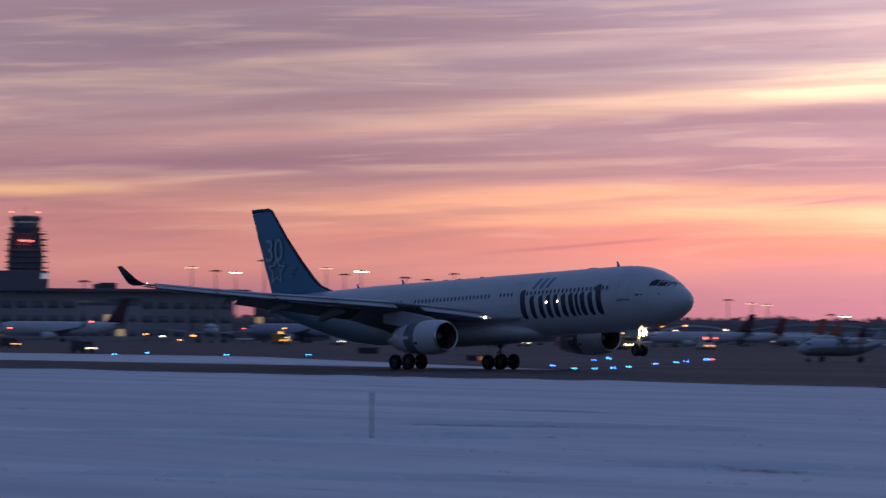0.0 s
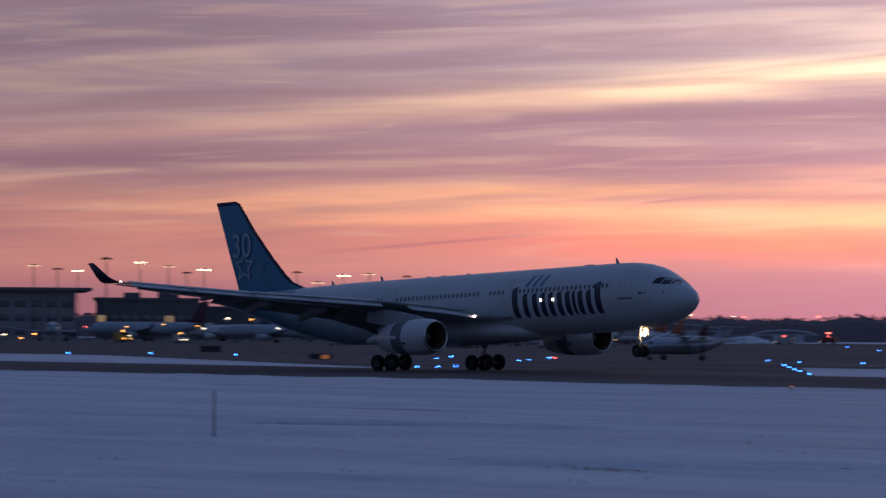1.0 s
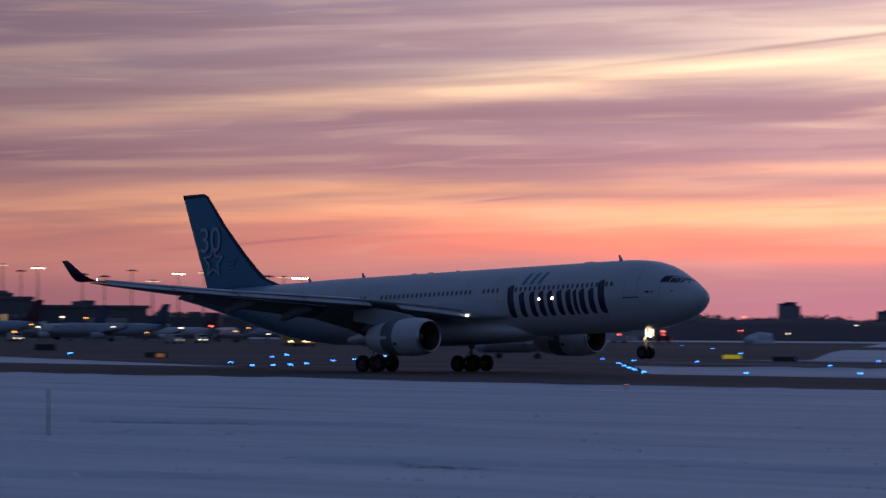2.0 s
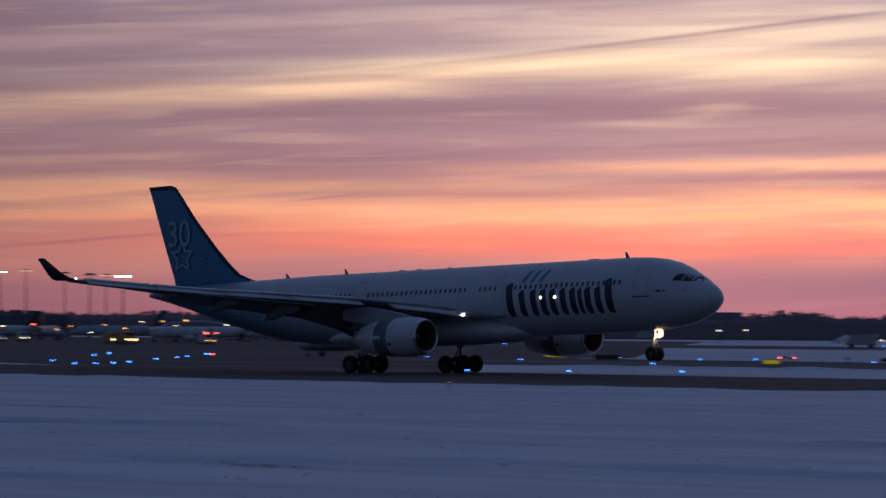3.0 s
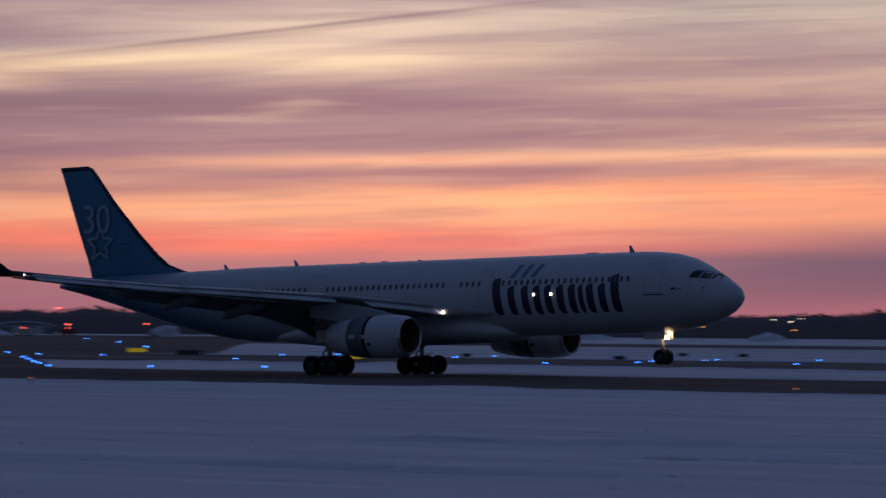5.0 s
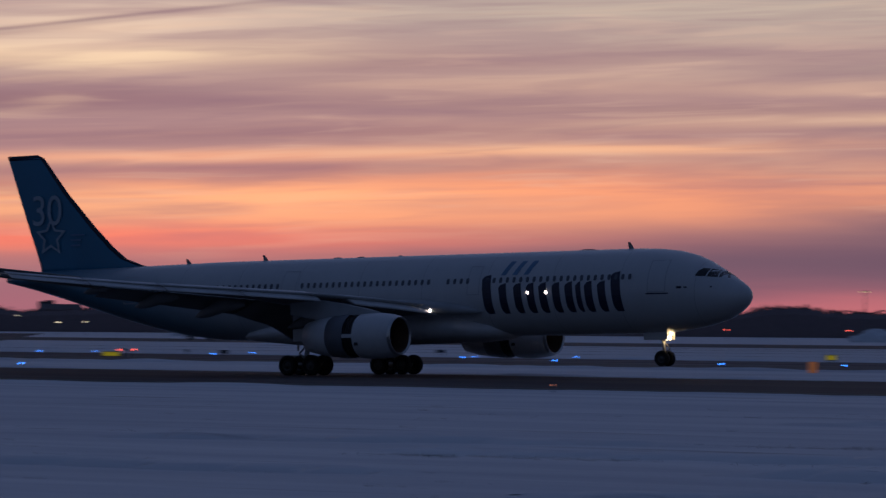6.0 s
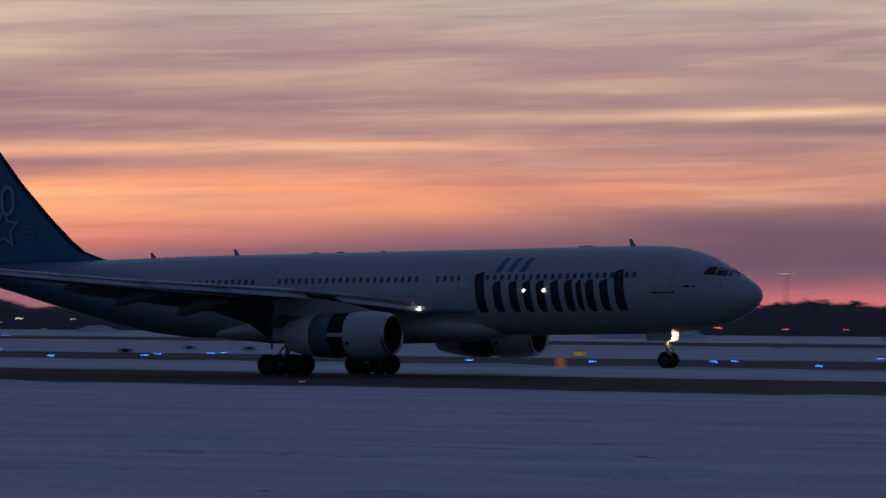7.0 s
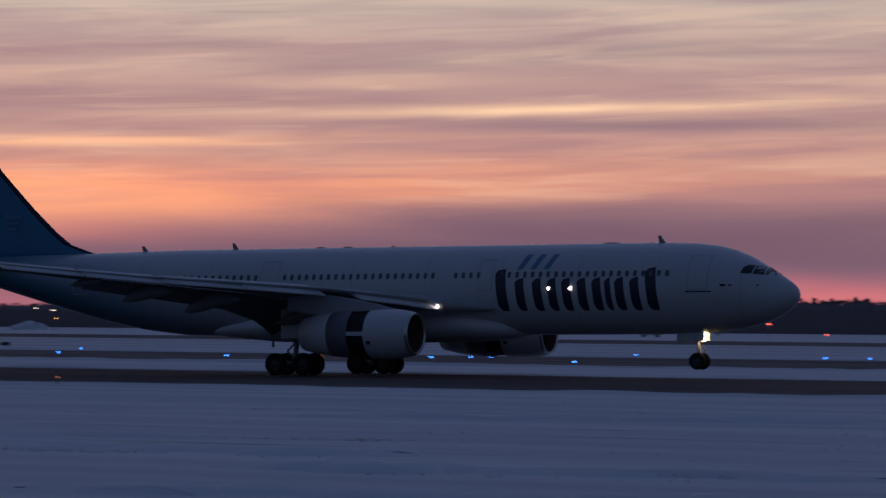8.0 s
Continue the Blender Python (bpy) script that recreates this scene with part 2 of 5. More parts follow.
def asphalt_material(name, frost):
    m = bpy.data.materials.new(name)
    m.use_nodes = True
    N = Nodes(m.node_tree)
    out, b = N.add("ShaderNodeOutputMaterial"), N.add("ShaderNodeBsdfPrincipled")
    N.link(b.outputs[0], out.inputs[0])
    b.inputs["Roughness"].default_value = 0.85
    b.inputs["Specular IOR Level"].default_value = 0.25
    co = N.add("ShaderNodeTexCoord").outputs["Object"]
    sep = N.add("ShaderNodeSeparateXYZ")
    N.link(co, sep.inputs[0])
    along = N.combine(N.math("MULTIPLY", sep.outputs[0], 0.012), N.math("MULTIPLY", sep.outputs[1], 0.16), 0.0)
    col = N.mix(N.noise(co, 0.8, 6, 0.65), (0.035, 0.033, 0.034, 1), (0.085, 0.08, 0.082, 1))
    dust = N.math("MULTIPLY", N.ramp(N.noise(along, 1.0, 6, 0.6, 0.6), [(0.42, (0, 0, 0)), (0.75, (1, 1, 1))]), frost)
    col = N.mix(dust, col, (0.45, 0.46, 0.5, 1))
    N.link(col, b.inputs["Base Color"])
    return m


SNOW = snow_material()
ASPHALT = asphalt_material("runway_asphalt", 0.10)
TAXI = asphalt_material("taxiway_asphalt", 0.45)
APRON = asphalt_material("apron_concrete", 0.22)
BODY = fuselage_paint()
WHITE = mat("white_paint", (0.66, 0.67, 0.69), 0.35, grain=0.15, scale=1.5, stain=0.35)
GREY = mat("wing_grey", (0.36, 0.38, 0.40), 0.4, grain=0.15, scale=2, stain=0.4)
DARKGREY = mat("flap_grey", (0.25, 0.255, 0.26), 0.5, grain=0.2, stain=0.4)
METAL = mat("bare_metal", (0.60, 0.60, 0.60), 0.28, 0.9, grain=0.1, stain=0.3)
SLEEVE = mat("sleeve_grey", (0.17, 0.18, 0.21), 0.45, grain=0.15, scale=2, stain=0.3)
DUCT = mat("duct_dark", (0.035, 0.035, 0.04), 0.55, grain=0.2, stain=0.3)
COPPER = mat("inlet_liner", (0.20, 0.12, 0.08), 0.45, 0.3, grain=0.2, stain=0.3)
RUBBER = mat("tyre_rubber", (0.014, 0.014, 0.015), 0.8, grain=0.3, stain=0.4)
RIM = mat("wheel_rim", (0.12, 0.12, 0.125), 0.5, 0.5, grain=0.2, stain=0.5)
STEEL = mat("gear_steel", (0.34, 0.35, 0.36), 0.4, 0.3, grain=0.2, stain=0.5)
GLASS = mat("cockpit_glass", (0.008, 0.009, 0.011), 0.06, 0.0, grain=0.05, coat=0.5)
PANE = mat("cabin_window", (0.12, 0.13, 0.16), 0.12, grain=0.05)
FINBLUE = mat("fin_blue", (0.012, 0.19, 0.33), 0.32, grain=0.2, scale=0.5, stain=0.25, stain_scale=0.3, coat=0.3)
NAVY = mat("navy_paint", (0.010, 0.012, 0.035), 0.35, grain=0.1, stain=0.2)
LOGONAVY = mat("logo_navy_paint", (0.022, 0.026, 0.06), 0.4, grain=0.1, stain=0.2)
LOGOBLUE = mat("light_blue_paint", (0.13, 0.26, 0.42), 0.35, grain=0.1, stain=0.2)
LOGOWHITE = mat("silver_white_paint", (0.40, 0.48, 0.54), 0.35, grain=0.1, stain=0.2)
LINE = mat("seam_grey", (0.47, 0.48, 0.51), 0.5, grain=0.1)
LAMPWHITE = mat("landing_lamp", (0.9, 0.85, 0.75), 0.3, glow=(1.0, 0.70, 0.38), power=16)
LAMPSIDE = mat("side_lamp", (0.9, 0.85, 0.8), 0.3, glow=(1.0, 0.84, 0.74), power=14)


# ---- building helpers ----
def thing(name, m, label, category, group="", kind=""):
    ob = new(name)
    ob.matrix_basis = m
    return tagged(ob, label, category, group, kind)


def mesh_of(bm, material, smooth=True):
    me = bpy.data.meshes.new("shape")
    bmesh.ops.recalc_face_normals(bm, faces=bm.faces[:])
    for f in bm.faces:
        f.smooth = smooth
    bm.to_mesh(me)
    bm.free()
    for k in (material if isinstance(material, (list, tuple)) else [material]):
        me.materials.append(k)
    return me


def part(name, bm, material, parent=None, label="", at=None, smooth=False):
    me = bm if isinstance(bm, bpy.types.Mesh) else mesh_of(bm, material, smooth)
    ob = new(name, me)
    ob.parent = parent
    if at is not None:
        ob.matrix_basis = at if isinstance(at, Matrix) else Matrix.Translation(at)
    return tagged(ob, label)


def box(bm, lo, hi, bevel=0.0, slot=0):
    g = bmesh.ops.create_cube(bm, size=1.0)
    c = [(a + b) / 2 for a, b in zip(lo, hi)]
    s = [abs(b - a) for a, b in zip(lo, hi)]
    bmesh.ops.scale(bm, vec=s, verts=g["verts"])
    bmesh.ops.translate(bm, vec=c, verts=g["verts"])
    faces = {f for v in g["verts"] for f in v.link_faces}
    for f in faces:
        f.material_index = slot
    if bevel:
        edges = list({e for v in g["verts"] for e in v.link_edges})
        bmesh.ops.bevel(bm, geom=edges, offset=bevel, segments=2, affect="EDGES", profile=0.5)
    return bm


def boxes(*items, bevel=0.0):
    bm = bmesh.new()
    for lo, hi in items:
        box(bm, lo, hi, bevel)
    return bm


def loft(bm, rings, closed=True, caps=True, slot=0):
    """Skin over rings of equal point count."""
    rows = [[bm.verts.new(p) for p in ring] for ring in rings]
    n = len(rows[0])
    for a, b in zip(rows, rows[1:]):
        for i in range(n if closed else n - 1):
            j = (i + 1) % n
            bm.faces.new((a[i], a[j], b[j], b[i])).material_index = slot
    if caps:
        for row in (rows[0], rows[-1]):
            bm.faces.new(row).material_index = slot
    return bm


def circle(center, u, v, r, n=20):
    c, u, v = Vector(center), Vector(u), Vector(v)
    return [c + u * (r * math.cos(2 * math.pi * i / n)) + v * (r * math.sin(2 * math.pi * i / n)) for i in range(n)]


def tube(bm, a, b, r1, r2=None, n=12, slot=0):
    a, b = Vector(a), Vector(b)
    d = (b - a).normalized()
    u = d.orthogonal().normalized()
    v = d.cross(u)
    return loft(bm, [circle(a, u, v, r1, n), circle(b, u, v, r1 if r2 is None else r2, n)], slot=slot)


def lathe(bm, profile, origin=(0, 0, 0), n=32, slot=0, closed=False):
    """Turns (along x, radius) pairs about the x axis."""
    o = Vector(origin)
    rings = [circle(o + Vector((x, 0, 0)), (0, 1, 0), (0, 0, 1), max(r, 1e-3), n) for x, r in profile]
    if closed:
        rings.append(rings[0])
    return loft(bm, rings, caps=False, slot=slot)

# ---- ground ----
def plane_strip(name, corners, z, material, cells, label, category, wave=0.0):
    """A sheet spanned over four corners."""
    bm = bmesh.new()
    a, b, c, d = [Vector((*p, z)) for p in corners]
    nu, nv = cells
    rows = []
    for j in range(nv + 1):
        row = []
        for i in range(nu + 1):
            u, v = i / nu, j / nv
            p = (a * (1 - u) + b * u) * (1 - v) + (d * (1 - u) + c * u) * v
            if wave:
                p.z += wave * noise.fractal(p * 0.02, 1.0, 2.0, 4)
            row.append(bm.verts.new(p))
        rows.append(row)
    for r, s in zip(rows, rows[1:]):
        for i in range(nu):
            bm.faces.new((r[i], r[i + 1], s[i + 1], s[i]))
    ob = new(name, mesh_of(bm, material))
    return tagged(ob, label, category, kind="structure")


plane_strip("ground", [(-4800, -1500), (4800, -1500), (4800, 4800), (-4800, 4800)], -0.06, SNOW, (40, 30), "flat snow-covered airfield grass under a dusk sky", "ground")
plane_strip("runway", [(-1400, 176), (900, 176), (900, 226), (-1400, 226)], 0.0, ASPHALT, (20, 2), "dark swept asphalt runway between snow banks", "runway")
plane_strip("taxiway", [(-310, 284), (900, 284), (900, 400), (-345, 358)], -0.02, TAXI, (20, 2), "frosted asphalt taxiway with wind-blown snow", "taxiway")
plane_strip("taxiway_link", [(-266, 226.2), (-218, 226.2), (-296, 304), (-430, 304)], -0.012, APRON, (4, 4), "dark asphalt taxiway leading from runway to apron", "taxiway")
plane_strip("apron", [(-1700, 300), (-268, 300), (-560, 640), (-1900, 1100)], -0.03, APRON, (20, 10), "grey concrete airport apron with thin frost", "apron")
plane_strip("far_taxiway", [(-620, 640), (1400, 640), (1500, 820), (-760, 800)], -0.035, TAXI, (10, 2), "distant frosted taxiway across the snowfield", "taxiway")

far_edge = [polar(-62, 1050), polar(-41.5, 640), polar(-40.5, 1500), polar(-62, 1800)]
plane_strip("far_apron", [(p.x, p.y) for p in far_edge], -0.05, APRON, (10, 6), "dark bare far side of the airport apron", "apron")
# Narrow dark strips in the taxiway material across the far snow.
for y0, y1, wide in ((428, 452, 2.6), (492, 470, 3.2), (548, 560, 4.5), (596, 586, 5.0)):
    plane_strip("dark_strip", [(-420, y0), (900, y1), (900, y1 + wide), (-420, y0 + wide)], -0.045, TAXI, (20, 1), "narrow dark frosted strip across far snow", "track")
STRIPE = mat("worn_marking", (0.20, 0.20, 0.21), 0.8, grain=0.4, scale=0.6, stain=0.7, stain_scale=0.2)
for y in (178.5, 222.8):
    plane_strip("runway_stripe", [(-1400, y), (900, y), (900, y + 0.9), (-1400, y + 0.9)], 0.006, STRIPE, (20, 1), "worn white runway side stripe on asphalt", "marking")
plane_strip("taxi_stripe", [(-1500, 318), (-285, 318), (-285, 318.5), (-1500, 318.5)], -0.022, STRIPE, (20, 1), "worn pale stripe across the apron", "marking")


def ridge(name, points, width, height, material, label):
    """A low wind-blown bank of snow along a line, with uneven crest."""
    bm = bmesh.new()
    rings = []
    for i, p in enumerate(points):
        p = Vector(p)
        q = Vector(points[min(i + 1, len(points) - 1)]) - Vector(points[max(i - 1, 0)])
        side = Vector((-q.y, q.x, 0)).normalized()
        k = 0.35 + 0.65 * abs(noise.noise(p * 0.13))
        k *= min(1.0, i / 9, (len(points) - 1 - i) / 9) + 0.02
        ring = []
        for j in range(7):
            u = j / 6 * 2 - 1
            ring.append(p + side * (u * width * (0.6 + 0.4 * k)) + Vector((0, 0, -0.08 + height * k * (1 - u * u) + 0.04 * noise.noise((p + side * u) * 0.9))))
        rings.append(ring)
    loft(bm, rings, closed=False, caps=False)
    return tagged(new(name, mesh_of(bm, material)), label, "snow bank", kind="structure")


def bank(a, b, n, width, height, wander, seed):
    """A ridge between two places, wandering sideways."""
    a, b = Vector(a), Vector(b)
    side = Vector((-(b - a).y, (b - a).x, 0)).normalized()
    return ridge("snow_bank", [a + (b - a) * (i / n) + side * wander * noise.noise(Vector((i * 0.21, seed, 0))) for i in range(n + 1)], width, height, SNOW, "low wind-packed snow bank on the airfield grass")


# ploughed and drifted banks: along the runway edges, and streaks over the near field
bank((-420, 174.6, 0), (60, 174.6, 0), 240, 1.1, 0.22, 0.5, 1.0)
bank((-420, 227.6, 0), (-268, 227.6, 0), 80, 1.3, 0.3, 0.4, 2.0)
bank((-214, 227.6, 0), (120, 227.6, 0), 180, 1.3, 0.3, 0.4, 3.0)
bank((-266, 281.5, 0), (200, 281.5, 0), 220, 1.6, 0.4, 0.6, 4.0)
bank((-342, 362, 0), (250, 386, 0), 200, 1.6, 0.45, 0.8, 5.0)
for i, (b0, d0, b1, d1) in enumerate(((-53.5, 146, -46.5, 136), (-58, 128, -50, 124), (-45.5, 102, -34, 88), (-40, 118, -30, 112), (-36, 106, -27, 98), (-31, 90, -20, 86), (-50, 100, -43, 97), (-34, 78, -20, 74), (-30, 140, -20, 136), (-58, 92, -48, 88))):
    bank(polar(b0, d0), polar(b1, d1), 60, 1.6, 0.34, 2.5, 10.0 + i)
# ---- the airliner: x forward, y to its left, z up, from the ground between the main wheels ----
ZC, RAD = 5.31, 2.82
# distance aft of the nose tip: top, bottom, half width
SECTIONS = [(0.0, 4.90, 4.78, 0.06), (0.12, 5.22, 4.45, 0.42), (0.4, 5.52, 4.12, 0.78), (0.9, 5.86, 3.74, 1.18), (1.6, 6.30, 3.38, 1.58),
            (2.3, 6.72, 3.14, 1.90), (3.1, 7.18, 2.94, 2.18), (4.0, 7.57, 2.78, 2.40), (5.2, 7.88, 2.62, 2.60), (6.6, 8.05, 2.53, 2.74),
            (8.2, 8.12, 2.49, 2.81), (10, 8.13, 2.49, 2.82), (16, 8.13, 2.49, 2.82), (22, 8.13, 2.49, 2.82), (28, 8.13, 2.49, 2.82),
            (34, 8.13, 2.49, 2.82), (40, 8.13, 2.49, 2.82), (43, 8.13, 2.56, 2.82), (46, 8.08, 2.90, 2.77), (49, 8.03, 3.48, 2.62),
            (52, 7.98, 4.22, 2.36), (55, 7.95, 5.04, 1.98), (58, 7.90, 5.86, 1.48), (60.5, 7.84, 6.48, 0.98), (62.2, 7.66, 6.86, 0.58), (63.3, 7.45, 7.08, 0.2)]
NOSE_X = 31.97


def section(s):
    """Top, bottom and half width of the body s metres aft of the nose."""
    s = min(max(s, 0.0), 63.29)
    for a, b in zip(SECTIONS, SECTIONS[1:]):
        if s <= b[0]:
            k = (s - a[0]) / (b[0] - a[0])
            return [p + (q - p) * k for p, q in zip(a[1:], b[1:])]


def skin(x, z, off=0.0):
    """The point of the body's right side at x and height z, raised by off."""
    top, bot, w = section(NOSE_X - x)
    c, r = (top + bot) / 2, (top - bot) / 2
    k = max(-0.999, min(0.999, (z - c) / r))
    y = -w * math.sqrt(1 - k * k)
    n = Vector((0, y / w / w, (z - c) / r / r)).normalized()
    return Vector((x, y, z)) + n * off


def skin_patch(outline, off=0.02, mirror=False, grid=0.35):
    """A thin plate on the body's side: a polygon given in (x, z), cut into strips so that it follows the curve."""
    bm = bmesh.new()
    f = bm.faces.new([bm.verts.new((x, 0, z)) for x, z in outline])
    bmesh.ops.triangulate(bm, faces=[f])
    lo, hi = min(p[1] for p in outline), max(p[1] for p in outline)
    k = lo + grid
    while k < hi:
        bmesh.ops.bisect_plane(bm, geom=bm.verts[:] + bm.edges[:] + bm.faces[:], plane_co=(0, 0, k), plane_no=(0, 0, 1))
        k += grid
    lo, hi = min(p[0] for p in outline), max(p[0] for p in outline)
    for v in bm.verts:
        v.co = skin(v.co.x, v.co.z, off)
        if mirror:
            v.co.y = -v.co.y
    return bm


def wing_ring(le, te, thick, n=9, camber=0.0):
    """A closed aerofoil section from a leading to a trailing edge."""
    le, te = Vector(le), Vector(te)
    top, low = [], []
    for i in range(n + 1):
        t = (1 - math.cos(math.pi * i / n)) / 2
        h = thick * 2.6 * (0.2969 * math.sqrt(t) - 0.126 * t - 0.3516 * t * t + 0.2843 * t ** 3 - 0.1015 * t ** 4) * 1.92
        p = le + (te - le) * t
        lift = Vector((0, 0, camber * 4 * t * (1 - t)))
        top.append(p + lift + Vector((0, 0, h * 0.55)))
        low.append(p + lift - Vector((0, 0, h * 0.45)))
    return top + low[1:-1][::-1]


# half span stations of the wing: |y|, leading edge x and z, chord, thickness
WING = [(1.5, 10.9, 4.36, 13.2, 1.45), (2.8, 9.95, 4.52, 12.2, 1.30), (6.0, 7.70, 5.05, 9.4, 1.00), (9.9, 4.95, 5.58, 7.1, 0.80),
        (15, 1.30, 6.08, 5.75, 0.62), (20, -2.30, 6.55, 4.5, 0.48), (25, -5.90, 7.14, 3.3, 0.36), (27.9, -7.95, 7.50, 2.5, 0.26)]


def wing_at(y):
    for a, b in zip(WING, WING[1:]):
        if y <= b[0]:
            k = (y - a[0]) / (b[0] - a[0])
            return [p + (q - p) * k for p, q in zip(a[1:], b[1:])]
    return list(WING[-1][1:])


def make_wing(plane, side):
    """side -1: right, +1: left."""
    bm = bmesh.new()
    loft(bm, [wing_ring((x, side * y, z), (x - c * 0.86, side * y, z - 0.34 + 0.017 * y), t) for y, x, z, c, t in WING])
    wing = part("wing", bm, GREY, plane, "light grey swept wing", smooth=True)
    # drooped slats along the leading edge, in panels
    for y0, y1 in ((3.6, 8.3), (10.3, 14.5), (14.6, 18.8), (18.9, 23.0), (23.1, 27.3)):
        rings = []
        for i in range(5):
            y = y0 + (y1 - y0) * i / 4
            x, z, c, t = wing_at(y)
            rings.append(wing_ring((x + 0.34, side * y, z - 0.20 - 0.32 * t), (x - 0.15 * c, side * y, z + 0.16 + 0.10 * t), t * 0.5, 6))
        part("slat", loft(bmesh.new(), rings), WHITE, wing, "pale extended slat", smooth=True)
    # flaps lowered for landing, in two panels, and the aileron
    for y0, y1, drop in ((2.9, 9.86, 0.44), (9.9, 19.5, 0.44), (19.55, 27.0, 0.04)):
        rings = []
        for i in range(5):
            y = y0 + (y1 - y0) * i / 4
            x, z, c, t = wing_at(y)
            hx, hz = x - 0.78 * c, z - 0.28 + 0.017 * y
            rings.append(wing_ring((hx - 0.1, side * y, hz - 0.12), (hx - 0.29 * c, side * y, hz - 0.12 - drop * 0.30 * c), t * 0.30, 6))
        part("flap" if drop > 0.2 else "aileron", loft(bmesh.new(), rings), DARKGREY, wing, smooth=True)
    # canoe fairings of the flap tracks
    for y, length, r in ((6.2, 4.6, 0.36), (12.6, 4.2, 0.36), (16.6, 3.7, 0.31), (20.6, 2.3, 0.18)):
        x, z, c, t = wing_at(y)
        rings = []
        for i in range(9):
            k = i / 8
            rr = r * math.sin(math.pi * min(1, k * 0.97 + 0.03)) ** 0.6 + 0.02
            cx = x - 0.42 * c - length * k
            cz = z - 0.5 * t - (0.42 + 0.75 * max(0, k - 0.40) / 0.6) * (r / 0.36) ** 2
            rings.append(circle((cx, side * y, cz), (0, 1, 0), (0, 0, 1.25), rr, 12))
        part("flap_track_fairing", loft(bmesh.new(), rings), DARKGREY, wing, smooth=True)
    # blended upturned tip
    rings = []
    for y, x, z, c, t, out in ((27.9, -7.95, 7.50, 2.5, 0.26, 0), (28.2, -8.4, 7.66, 2.15, 0.22, 0.1), (28.45, -9.0, 8.0, 1.7, 0.17, 0.3), (28.95, -10.45, 9.2, 0.8, 0.10, 0.6)):
        ring = wing_ring((x, 0, 0), (x - c, 0, 0), t)
        rings.append([Vector((p.x, side * (y - p.z * out), z + p.z)) for p in ring])
    part("winglet", loft(bmesh.new(), rings), NAVY, wing, "dark navy upturned wing tip", smooth=True)
    # spoilers standing up behind the box
    for y0, y1 in ((4.5, 7.0), (10.4, 12.9), (13.0, 15.5), (15.6, 18.1)):
        bm = bmesh.new()
        rings = []
        for y in (y0, y1):
            x, z, c, t = wing_at(y)
            a = Vector((x - 0.62 * c, side * y, z + 0.28 * t))
            b = a + Vector((-0.95, 0, 0.22))
            rings.append([a, a + Vector((-0.04, 0, -0.05)), b + Vector((-0.04, 0, -0.03)), b])
        part("spoiler", loft(bm, rings), GREY, wing)
    return wing


